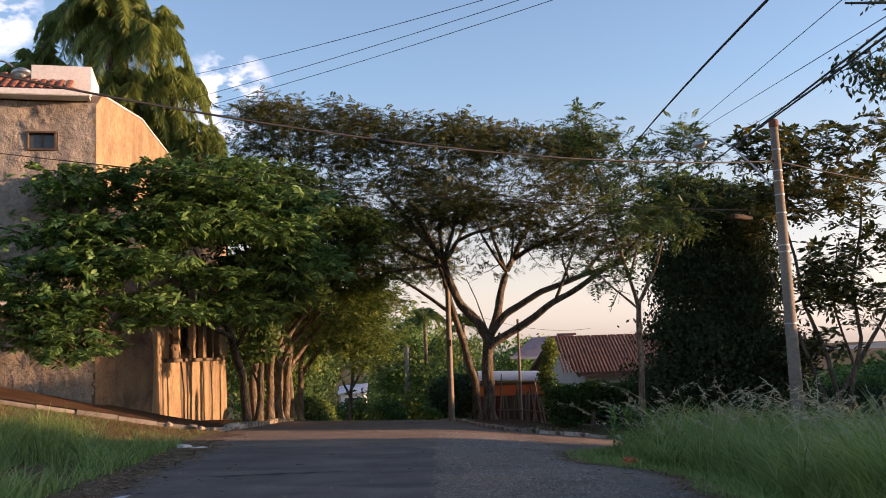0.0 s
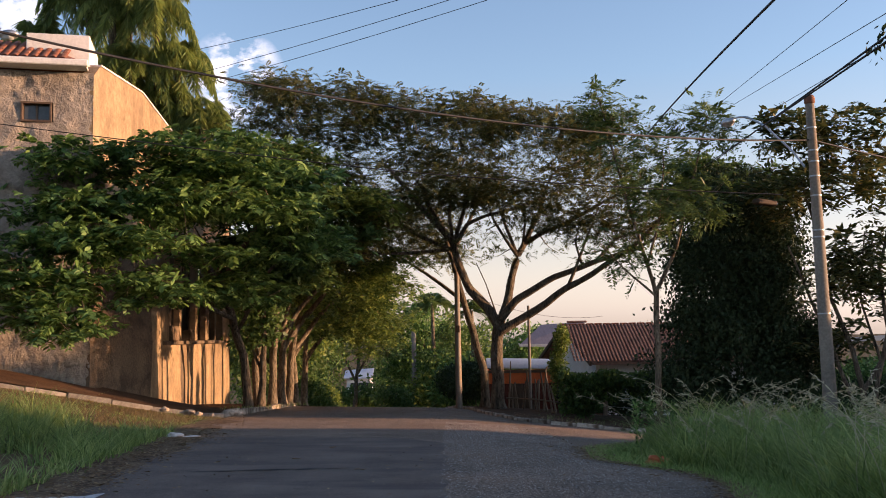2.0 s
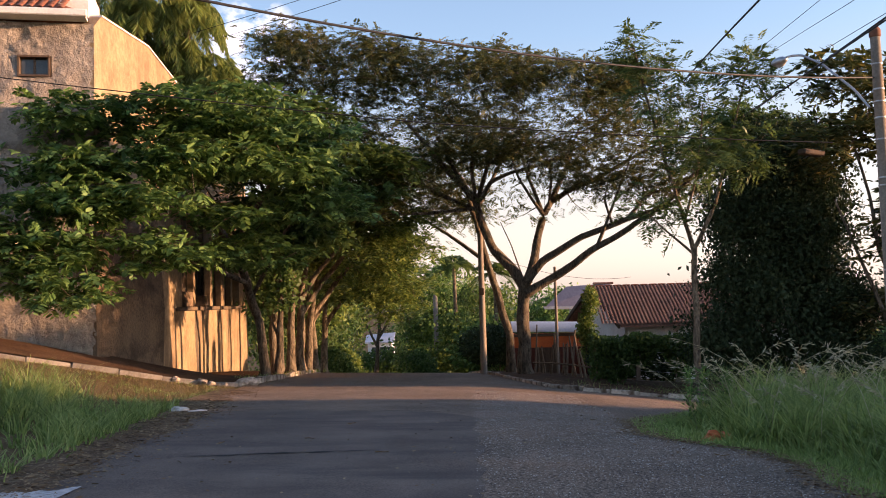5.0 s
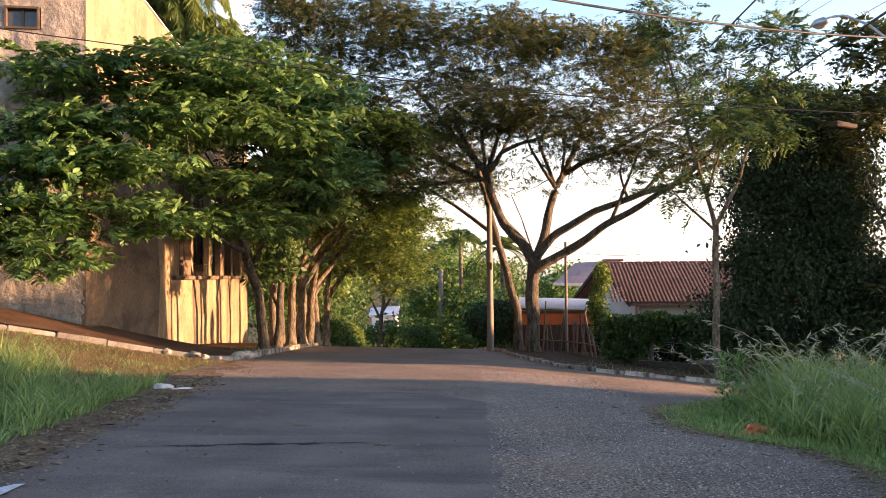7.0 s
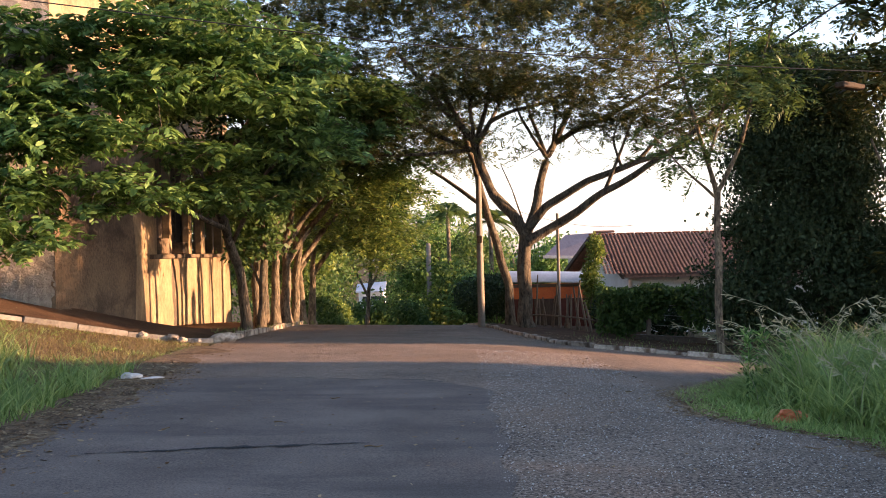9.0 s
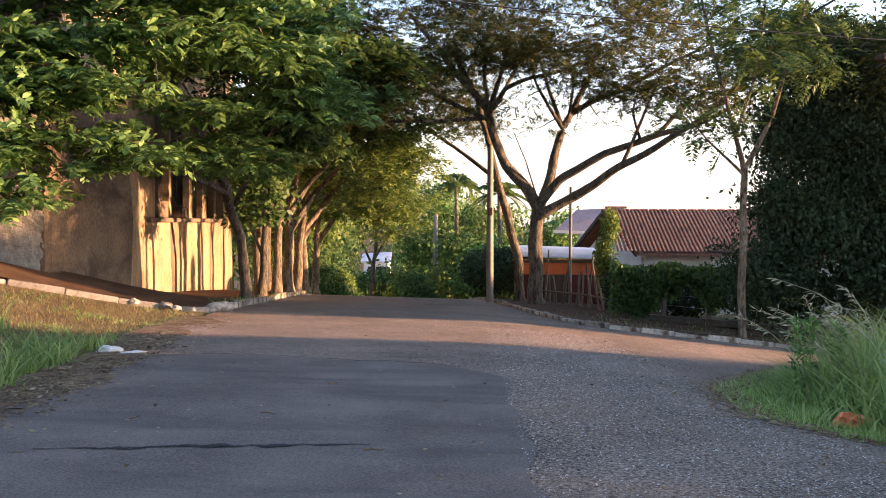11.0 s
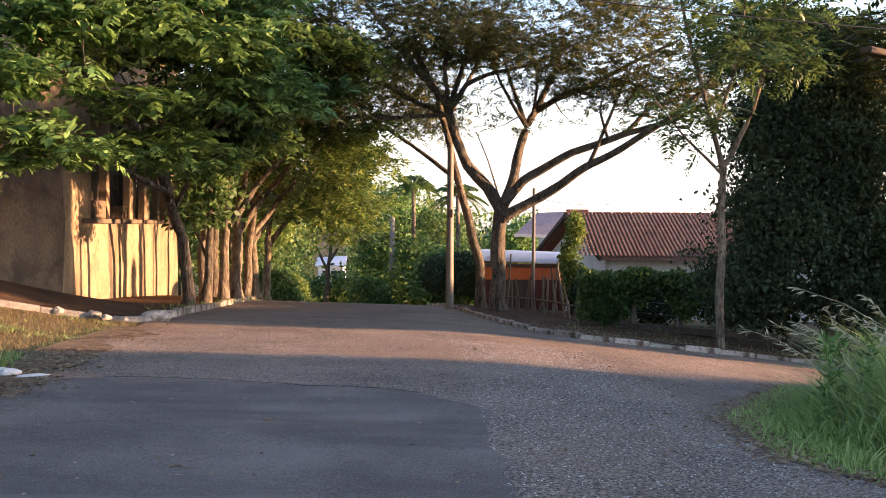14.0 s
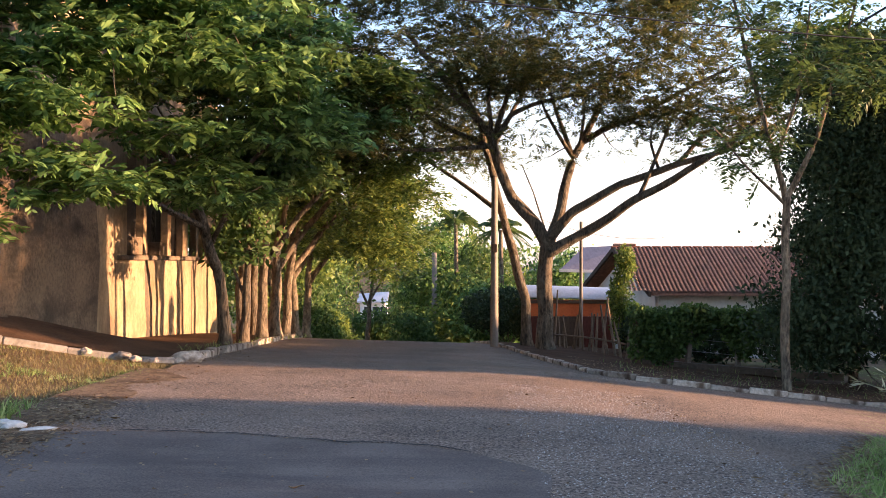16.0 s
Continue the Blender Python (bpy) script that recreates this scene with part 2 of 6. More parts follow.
M_LEAF_WOOD = leafy("woodland_leaf", (0.045, 0.085, 0.026), (0.14, 0.21, 0.055), (0.40, 0.46, 0.12), 0.45)
M_LEAF_BROAD = leafy("broad_bronze_leaf", (0.035, 0.050, 0.020), (0.085, 0.105, 0.036), (0.27, 0.21, 0.070), 0.35)
M_LEAF_WEEP = leafy("hanging_needle_leaf", (0.10, 0.15, 0.052), (0.22, 0.29, 0.095), (0.42, 0.45, 0.15), 0.5)
M_LEAF_HEDGE = leafy("creeper_leaf", (0.042, 0.080, 0.028), (0.080, 0.140, 0.044), (0.18, 0.27, 0.080), 0.45)
M_GRASS = leafy("green_grass", (0.095, 0.155, 0.050), (0.23, 0.33, 0.10), (0.52, 0.58, 0.24), 0.45, 0.55)
M_GRASS_SHORT = leafy("short_bright_grass", (0.13, 0.20, 0.060), (0.29, 0.41, 0.12), (0.55, 0.62, 0.25), 0.45, 0.6)
M_DRY = leafy("dry_grass", (0.11, 0.09, 0.045), (0.19, 0.155, 0.075), (0.30, 0.25, 0.13), 0.35, 0.7)
M_LITTER = leafy("fallen_leaf", (0.09, 0.05, 0.025), (0.20, 0.12, 0.06), (0.40, 0.31, 0.19), 0.15, 0.7)
M_SEED = leafy("pale_seed_head", (0.26, 0.24, 0.15), (0.42, 0.39, 0.27), (0.62, 0.58, 0.44), 0.4, 0.7)
M_KERB_OLD = surface("weathered_kerb", (0.10, 0.085, 0.07), (0.30, 0.27, 0.23), 0.95, 14, 2.0, 0.5, 0.01, stain=(0.34, 0.31, 0.27), stain_amount=0.5, stain_scale=1.5, vary=0.4)
M_STONE = surface("pale_rubble", (0.42, 0.39, 0.35), (0.66, 0.63, 0.58), 0.9, 14, 3, 0.5, 0.01, stain=(0.25, 0.2, 0.15), stain_amount=0.6, stain_scale=4)
M_BAG = surface("orange_plastic", (0.60, 0.13, 0.05), (0.82, 0.26, 0.12), 0.4, 10, 4, 0.4, 0.01)


# ---- mesh helpers ----
def link_mesh(name, verts, faces, material, parent=None, label="", smooth=False):
    """A mesh object from arrays of points and of equal-sided faces (or lists of mixed faces)."""
    me = bpy.data.meshes.new(name)
    if isinstance(faces, np.ndarray):
        n, k = faces.shape
        me.vertices.add(len(verts))
        me.vertices.foreach_set("co", np.asarray(verts, dtype=np.float32).ravel())
        me.loops.add(n * k)
        me.loops.foreach_set("vertex_index", faces.astype(np.int32).ravel())
        me.polygons.add(n)
        me.polygons.foreach_set("loop_start", np.arange(0, n * k, k, dtype=np.int32))
        if smooth:
            me.polygons.foreach_set("use_smooth", np.ones(n, dtype=bool))
        me.update(calc_edges=True)
    else:
        me.from_pydata([tuple(v) for v in verts], [], faces)
        if smooth:
            me.polygons.foreach_set("use_smooth", [True] * len(me.polygons))
        me.update()
    me.materials.append(material)
    ob = new(name, me)
    if parent:
        ob.parent = parent
    if label:
        ob["label"] = label
    return ob


def part(name, bm, material, parent=None, label="", smooth=False):
    me = bpy.data.meshes.new(name)
    bmesh.ops.recalc_face_normals(bm, faces=bm.faces)
    bm.to_mesh(me)
    bm.free()
    me.materials.append(material)
    if smooth:
        me.polygons.foreach_set("use_smooth", [True] * len(me.polygons))
    ob = new(name, me)
    if parent:
        ob.parent = parent
    if label:
        ob["label"] = label
    return ob


def thing(name, label, category, group="", at=(0, 0, 0)):
    ob = new(name)
    ob.location = at
    ob.empty_display_size = 0.2
    return tagged(ob, label, category, group)


def add_box(bm, lo, hi, bevel=0.0, m=None):
    mid = [(a + b) / 2 for a, b in zip(lo, hi)]
    size = [b - a for a, b in zip(lo, hi)]
    mat = Matrix.Translation(mid) @ Matrix.Diagonal((*size, 1))
    r = bmesh.ops.create_cube(bm, size=1.0, matrix=(m @ mat) if m else mat)
    if bevel:
        es = list({e for v in r["verts"] for e in v.link_edges})
        bmesh.ops.bevel(bm, geom=es, offset=bevel, segments=1, affect="EDGES")
    return bm


def box(lo, hi, bevel=0.0, m=None):
    return add_box(bmesh.new(), lo, hi, bevel, m)


def tube(points, radii, sides=7, cap=True):
    """Points and faces of a tapered tube along a line."""
    pts = np.asarray(points, dtype=float)
    n = len(pts)
    tan = np.gradient(pts, axis=0)
    tan /= np.linalg.norm(tan, axis=1)[:, None] + 1e-9
    ref = np.where(np.abs(tan[:, 2:3]) > 0.9, np.array([[1.0, 0, 0]]), np.array([[0, 0, 1.0]]))
    a = np.cross(tan, ref)
    a /= np.linalg.norm(a, axis=1)[:, None] + 1e-9
    b = np.cross(tan, a)
    th = np.arange(sides) / sides * 2 * np.pi
    r = np.asarray(radii, dtype=float)[:, None, None]
    v = pts[:, None, :] + r * (np.cos(th)[None, :, None] * a[:, None, :] + np.sin(th)[None, :, None] * b[:, None, :])
    i = np.arange(n - 1)[:, None] * sides
    j = np.arange(sides)[None, :]
    k = (j + 1) % sides
    f = np.stack([i + j, i + k, i + sides + k, i + sides + j], axis=-1).reshape(-1, 4)
    return v.reshape(-1, 3), f


def merge(pieces):
    vs, fs, o = [], [], 0
    for v, f in pieces:
        vs.append(v)
        fs.append(f + o)
        o += len(v)
    return np.concatenate(vs), np.concatenate(fs)


def lathe(profile, sides=16):
    """Points and faces of a turned body: profile of (radius, height)."""
    th = np.arange(sides) / sides * 2 * np.pi
    v = np.array([[r * np.cos(a), r * np.sin(a), z] for r, z in profile for a in th])
    i = np.arange(len(profile) - 1)[:, None] * sides
    j = np.arange(sides)[None, :]
    k = (j + 1) % sides
    return v, np.stack([i + j, i + k, i + sides + k, i + sides + j], axis=-1).reshape(-1, 4)


# ---- lie of the land ----
LAND_Y = [-60, 0, 8, 13, 19, 27, 33, 42, 50, 55, 60, 80, 120, 200, 400]
LAND_Z = [0.9, 0.02, 0, -0.01, -0.14, -0.55, -0.90, -1.36, -1.84, -2.3, -2.9, -6.5, -12, -16, -18]
land_f = np.arange(-60, 400, 0.5)
land_k = np.exp(-0.5 * (np.arange(-12, 13) * 0.5 / 1.5) ** 2)
land_s = np.convolve(np.pad(np.interp(land_f, LAND_Y, LAND_Z), 12, mode="edge"), land_k / land_k.sum(), mode="valid")


def ease(a, b, v):
    t = np.clip((v - a) / (b - a), 0, 1)
    return t * t * (3 - 2 * t)


def land(x, y):
    """Height of the ground: a street that falls away ahead, a bank up to the left, a fall to the right."""
    b = np.interp(y, land_f, land_s)
    cf = 0.010 + 0.016 * ease(14, 32, y)
    rise = 0.22 * np.logaddexp(0, -(x + 7.2) * 2.0) / 2.0 * (1 - ease(30, 38, y)) * ease(8, 22, y)
    fall = 0.075 * np.minimum(np.logaddexp(0, (x - 0.2) * 2.0) / 2.0, 8) * ease(8, 15, y) * (1 - 0.6 * ease(36, 44, y))
    return b - cf * np.clip(x, -14, 14) + np.minimum(rise, 2.0) - fall


def grid_sheet(name, xs, ys, up, material, wob=0.0):
    X, Y = np.meshgrid(xs, ys)
    Z = land(X, Y) + up
    v = np.stack([X, Y, Z], -1).reshape(-1, 3)
    nx = len(xs)
    i = np.arange(len(ys) - 1)[:, None] * nx + np.arange(nx - 1)[None, :]
    f = np.stack([i, i + 1, i + nx + 1, i + nx], -1).reshape(-1, 4)
    return link_mesh(name, v, f, material, smooth=True)


def strip_sheet(name, left, right, up, material, across=12, parent=None, wave=None):
    """A sheet between two lines with as many points each, laid on the land."""
    L, R = np.asarray(left, float), np.asarray(right, float)
    s = np.linspace(0, 1, across)[None, :, None]
    P = L[:, None, :] * (1 - s) + R[:, None, :] * s
    Z = land(P[..., 0], P[..., 1]) + up
    v = np.concatenate([P, Z[..., None]], -1).reshape(-1, 3)
    n = len(L)
    i = np.arange(n - 1)[:, None] * across + np.arange(across - 1)[None, :]
    f = np.stack([i, i + 1, i + across + 1, i + across], -1).reshape(-1, 4)
    return link_mesh(name, v, f, material, parent, smooth=True)


def resample(line, step):
    p = np.asarray(line, float)
    d = np.concatenate([[0], np.cumsum(np.linalg.norm(np.diff(p, axis=0), axis=1))])
    n = max(2, int(round(d[-1] / step)) + 1)
    s = np.linspace(0, d[-1], n)
    return np.stack([np.interp(s, d, p[:, k]) for k in range(p.shape[1])], -1)


xs = np.unique(np.concatenate([np.linspace(-2500, -60, 12), np.linspace(-60, -24, 10), np.arange(-24, 24.1, 0.5), np.linspace(24, 60, 10), np.linspace(60, 2500, 12)]))
ys = np.unique(np.concatenate([np.linspace(-900, -30, 8), np.arange(-30, 8, 1.5), np.arange(8, 66.1, 0.5), np.linspace(66, 400, 60), np.linspace(400, 4500, 12)]))
tagged(grid_sheet("ground", xs, ys, -0.05, M_EARTH), "brown earth with thin grass and fallen leaves", "ground", kind="structure")

# main street and the side street that joins it from the right
LE_Y = [-40, 11.7, 19, 22, 26, 28.3, 30.2, 33.5, 38, 42, 50, 58, 80]
LE_X = [-4.4, -4.4, -4.9, -5.5, -5.9, -6.2, -6.3, -6.55, -6.9, -7.15, -7.8, -8.6, -11.5]
RE_Y = [-40, 10, 12, 13.5, 14.9, 15.3, 16, 17, 32.3, 34.9, 37.7, 43, 50, 56, 80]
RE_X = [3.1, 3.1, 3.1, 3.4, 3.3, 2.6, 2.1, 2.1, 2.1, 1.8, 1.3, 0.74, 0.2, -0.4, -3.5]
ry = np.concatenate([np.arange(-40, 8, 2.0), np.arange(8, 80.1, 0.4)])
jag = np.array([noise.noise((0, y * 1.7, 3)) * 0.16 + noise.noise((5, y * 5.1, 3)) * 0.06 for y in ry])
left_line = np.stack([np.interp(ry, LE_Y, LE_X) + jag * (ry < 28), ry], -1)
right_line = np.stack([np.interp(ry, RE_Y, RE_X) + jag[::-1] * (ry < 16.5), ry], -1)
road = strip_sheet("road", left_line, right_line, 0.0, M_ASPHALT, 22)
tagged(road, "worn grey asphalt street with loose grit, falling away ahead", "road", kind="structure")
cx = np.concatenate([np.arange(2.1, 9, 0.35), np.linspace(9, 70, 40)])
cj = np.array([noise.noise((x * 1.3, 0, 9)) * 0.18 for x in cx])
KERB_RX = [2.1, 2.9, 3.8, 5.0, 7.4, 10, 14, 70]
KERB_RY = [32.4, 31.1, 30.85, 30.8, 30.75, 30.6, 30.3, 29.0]
side_near = np.stack([cx, np.interp(cx, [2.1, 2.9, 4.5, 7, 12, 70], [17.0, 19.2, 22.2, 23.3, 23.8, 24]) + cj], -1)
side_far = np.stack([cx, np.interp(cx, KERB_RX, KERB_RY)], -1)
tagged(strip_sheet("road_side", side_near, side_far, 0.0, M_ASPHALT, 30), "worn asphalt side street washed with reddish dust", "road", kind="structure")

# smoother repair over the left half of the street
py = np.concatenate([np.arange(-40, 8, 2.0), np.arange(8, 18.3, 0.3)])
pe = np.array([noise.noise((2, y * 0.9, 7)) * 0.15 + noise.noise((2, y * 3, 7)) * 0.10 + noise.noise((2, y * 9, 7)) * 0.06 for y in py])
pl = np.stack([np.interp(py, LE_Y, LE_X) + 0.25 + pe, py], -1)
pr = np.stack([-0.15 + pe - 0.5 * ease(17.3, 18.3, py), py], -1)
patch = strip_sheet("road_patch", pl, pr, 0.008, M_PATCH, 22)
co = np.array([v.co for v in patch.data.vertices])
last = co[-22:]
for k in range(22):
    px = last[k, 0]
    last_y = 18.75 + 0.25 * math.sin(px * 1.3) + 0.12 * noise.noise((px * 3, 1, 2)) - 0.5 * ease(-1.2, -0.5, px)
    patch.data.vertices[len(co) - 22 + k].co = (px, last_y, land(px, last_y) + 0.008)
tagged(patch, "smooth dark grey asphalt repair over half the street", "road", kind="structure")


def ribbon(name, line, widths, up, material, label, category):
    p = np.asarray(line, float)
    t = np.gradient(p, axis=0)
    t /= np.linalg.norm(t, axis=1)[:, None]
    nrm = np.stack([-t[:, 1], t[:, 0]], -1)
    w = np.asarray(widths)[:, None] / 2
    return tagged(strip_sheet(name, p + nrm * w, p - nrm * w, up, material, 3), label, category, kind="structure")


crx = np.linspace(-3.5, -1.25, 120)
cry = 13.42 + 0.16 * (crx + 3.5) + np.array([noise.noise((x * 2.2, 4, 4)) * 0.09 + noise.noise((x * 9, 4, 4)) * 0.05 + noise.noise((x * 31, 4, 4)) * 0.022 for x in crx])
ribbon("road_crack", np.stack([crx, cry], -1), [(0.012 + 0.11 * max(0.0, noise.noise((x * 5, 8, 1)) + 0.25) + 0.05 * abs(noise.noise((x * 23, 8, 1)))) * (0.25 + math.sin((x + 3.52) / 2.3 * 3.1)) for x in crx], 0.013, M_TAR, "open crack across the dark asphalt repair", "crack")
ex = np.linspace(-4.0, -0.7, 60)
ey = 18.80 + 0.25 * np.sin(ex * 1.3) + np.array([noise.noise((x * 3, 1, 2)) * 0.12 for x in ex]) - 0.5 * ease(-1.2, -0.5, ex)
ribbon("road_seam", np.stack([ex, ey], -1), [0.03 + 0.07 * abs(noise.noise((x * 3, 2, 1))) for x in ex], 0.012, M_TAR, "dark broken seam at the end of the asphalt repair", "crack")

# remains of a painted line at the street's edge
wx = np.linspace(-4.85, -3.72, 16)
wy0 = 10.75 + 0.35 * (wx + 4.85) + np.array([noise.noise((x * 6, 2, 2)) * 0.14 for x in wx])
wy1 = wy0 + 0.50 + np.array([noise.noise((x * 5, 6, 2)) * 0.22 for x in wx])
tagged(strip_sheet("road_marking", np.stack([wx, wy0], -1), np.stack([wx, wy1], -1), 0.014, M_PAINT, 6), "worn white paint patch on the asphalt edge", "road marking", kind="structure")

# ---- kerbs and pavements ----
def kerb(name, line, label, step=1.0, wide=0.16, high=0.15, skip=(), material=M_KERB):
    """A row of kerb stones, each a little out of line, along a line on the land."""
    root = tagged(thing(name, label, "kerb"), kind="structure")
    pts = resample(line, step)
    rnd = random.Random(len(pts))
    for k in range(len(pts) - 1):
        if k in skip:
            continue
        a, b = Vector((*pts[k], 0)), Vector((*pts[k + 1], 0))
        a.z, b.z = land(a.x, a.y), land(b.x, b.y)
        d = (b - a)
        ln = d.length
        bm = box((0.004, -wide / 2, -0.15), (ln - 0.004, wide / 2, high * rnd.uniform(0.72, 1.12)), 0.022)
        for v in bm.verts:
            v.co += Vector((noise.noise(v.co * 3 + a) * 0.02, noise.noise(v.co * 4 + b) * 0.035, noise.noise(v.co * 5 - a) * 0.025))
        st = part("kerb_stone", bm, material, root)
        st.matrix_local = Matrix.Translation(a) @ d.to_track_quat("X", "Z").to_matrix().to_4x4() @ pose(0, rnd.uniform(-0.015, 0.015), 0, rnd.uniform(-6, 6), rnd.uniform(-0.8, 0.8), rnd.uniform(-1.8, 1.8))
    return root


RIGHT_KERB = [(-3.5, 80), (-0.4, 56), (0.2, 50), (0.74, 43), (1.3, 37.7), (1.8, 34.9), (2.15, 32.5), (2.6, 31.35), (3.2, 30.95), (5.0, 30.8), (7.4, 30.75), (10, 30.6), (14, 30.3), (34, 29.7)]
LEFT_KERB = [(-14.5, 23.2), (-12.5, 24.4), (-10.8, 25.6), (-9.95, 26.6), (-8.95, 27.4), (-7.9, 28.3), (-6.9, 28.75), (-6.35, 29.3)]
LEFT_KERB_FAR = [(-6.3, 29.9), (-6.5, 32), (-6.6, 33.5), (-6.95, 38), (-7.2, 42), (-7.85, 50), (-8.65, 58), (-11.5, 80)]
kerb("kerb_right", RIGHT_KERB, "limewashed concrete kerb, chipped and stained", 0.8, 0.14, 0.115)
kerb("kerb_left", LEFT_KERB, "low weathered kerb along the bank", 1.1, 0.10, 0.07, (), M_KERB_OLD)
kerb("kerb_left_far", LEFT_KERB_FAR, "broken white kerb beside the tree trunks", 0.9, 0.2, 0.17, skip=(3, 9))

rk = resample(RIGHT_KERB, 0.5)
outer = np.stack([np.where(rk[:, 0] < 3.2, rk[:, 0] + 5.5, rk[:, 0] + 3.0 * np.clip((6 - rk[:, 0]) / 3, 0, 1)), np.where(rk[:, 1] > 31.0, rk[:, 1] + np.clip((38 - rk[:, 1]) * 1.1, 0, 7.0), rk[:, 1] + 7.2)], -1)
tagged(strip_sheet("pavement_right", rk, outer, 0.10, M_PAVE, 12), "bare brown earth pavement behind the kerb", "pavement", kind="structure")
lk = resample(LEFT_KERB + LEFT_KERB_FAR[1:], 0.5)
ldir = np.gradient(lk, axis=0)
ldir /= np.linalg.norm(ldir, axis=1)[:, None]
lw = np.interp(lk[:, 1], [23, 27, 29, 31, 34], [3.5, 3.5, 3.8, 4.3, 5.0])
louter = np.stack([lk[:, 0] - lw * np.clip(ldir[:, 1] + 0.35, 0.3, 1), lk[:, 1] + lw * np.clip(1 - lk[:, 1] / 31, 0, 1) * 3], -1)
tagged(strip_sheet("pavement_left", lk, louter, 0.09, M_PAVE, 12), "dark earth pavement along the wall and trunks", "pavement", kind="structure")

# ---- building on the left corner ----
CX, CY = -10.5, 29.6
U = Vector((-0.97, -0.243, 0)).normalized()          # along the street front, away from the corner
W = Vector((-0.04, 1.0, 0)).normalized()             # along the flank, up the street
FRONT = Matrix(((U.x, U.y * -1, 0, CX), (U.y, U.x, 0, CY), (0, 0, 1, 0), (0, 0, 0, 1)))  # x along the front, y outward
if (FRONT.to_3x3() @ Vector((0, 1, 0))).y > 0:
    FRONT = Matrix(((U.x, U.y, 0, CX), (U.y, -U.x, 0, CY), (0, 0, 1, 0), (0, 0, 0, 1)))
FLANK = Matrix(((W.x, W.y, 0, CX), (W.y, -W.x, 0, CY), (0, 0, 1, 0), (0, 0, 0, 1)))      # x along the flank, y outward to the street
house_left = thing("building", "three-storey house with rough cast front, ochre flank and red tile roof", "building")


def placed(ob, m):
    ob.matrix_local = m
    return ob


def wall_grid(length, z0, z1, holes, step, rough):
    """A front with openings, as a relief of thrown mortar."""
    nx, nz = int(length / step) + 1, int((z1 - z0) / step) + 1
    X, Z = np.meshgrid(np.linspace(0, length, nx), np.linspace(z0, z1, nz))
    D = np.array([noise.fractal((x * 2.6, z * 2.6, 1.5), 0.7, 2.2, 5) * rough for x, z in zip(X.ravel(), Z.ravel())])
    v = np.stack([X.ravel(), D, Z.ravel()], -1)
    i = (np.arange(nz - 1)[:, None] * nx + np.arange(nx - 1)[None, :]).ravel()
    keep = np.ones(len(i), bool)
    cxm, czm = X.ravel()[i] + step / 2, Z.ravel()[i] + step / 2
    for a, b, c, d in holes:
        keep &= ~((cxm > a) & (cxm < b) & (czm > c) & (czm < d))
    i = i[keep]
    return v, np.stack([i, i + 1, i + nx + 1, i + nx], -1)


WIN = (1.15, 2.0, 8.09, 8.69)
VENT = (0.85, 1.25, 0.86, 1.10)
v, f = wall_grid(9.0, -0.6, 9.62, (WIN, VENT), 0.085, 0.055)
placed(link_mesh("front_relief", v, f, M_STUCCO, house_left, "grey-brown roughcast mortar front", True), FRONT)
bm = bmesh.new()
for lo, hi in (((0.05, -0.3, -0.8), (WIN[0] - 0.02, -0.06, 9.62)), ((WIN[1] + 0.02, -0.3, -0.8), (9.0, -0.06, 9.62)), ((WIN[0] - 0.02, -0.3, -0.8), (WIN[1] + 0.02, -0.06, WIN[2] - 0.02)), ((WIN[0] - 0.02, -0.3, WIN[3] + 0.02), (WIN[1] + 0.02, -0.06, 9.62))):
    add_box(bm, lo, hi)
placed(part("front_wall", bm, M_STUCCO, house_left), FRONT)
window = placed(part("window", box((WIN[0] - 0.02, -0.2, WIN[2] - 0.02), (WIN[1] + 0.02, -0.17, WIN[3] + 0.02)), M_DARKWOOD, house_left, "small dark window with two panes"), FRONT)
bm = bmesh.new()
for lo, hi in (((WIN[0], -0.17, WIN[2]), (WIN[1], 0.06, WIN[2] + 0.06)), ((WIN[0], -0.17, WIN[3] - 0.06), (WIN[1], 0.06, WIN[3])), ((WIN[0], -0.17, WIN[2] + 0.06), (WIN[0] + 0.06, 0.05, WIN[3] - 0.06)), ((WIN[1] - 0.06, -0.17, WIN[2] + 0.06), (WIN[1], 0.05, WIN[3] - 0.06)), ((1.545, -0.16, WIN[2] + 0.06), (1.605, -0.08, WIN[3] - 0.06))):
    add_box(bm, lo, hi, 0.006)
part("window_frame", bm, M_FRAME, window)
for a, b in ((WIN[0] + 0.06, 1.545), (1.605, WIN[1] - 0.06)):
    part("pane", box((a, -0.14, WIN[2] + 0.06), (b, -0.13, WIN[3] - 0.06)), M_GLASS, window)
placed(part("vent", box((VENT[0] - 0.05, -0.25, VENT[2] - 0.05), (VENT[1] + 0.05, -0.13, VENT[3] + 0.05)), M_DARKWOOD, house_left, "dark vent hole low in the front"), FRONT)
placed(part("meter_box", box((3.0, 0.0, 6.29), (3.33, 0.12, 6.53), 0.012), M_WHITE, house_left, "small white box on the roughcast front"), FRONT)

# flank: a tall ochre wall, a ledge, and a recessed bay above it with upright posts
FLANK_TOP = [(0.0, 9.55), (0.6, 10.0), (5.2, 10.35), (9.3, 9.9), (14.0, 8.4), (22.0, 8.4)]
bm = bmesh.new()


def slab(bm, outline, y0, y1):
    a = [bm.verts.new((x, y0, z)) for x, z in outline]
    b = [bm.verts.new((x, y1, z)) for x, z in outline]
    bm.faces.new(a)
    bm.faces.new(b[::-1])
    n = len(a)
    for k in range(n):
        bm.faces.new((a[k], b[k], b[(k + 1) % n], a[(k + 1) % n]))


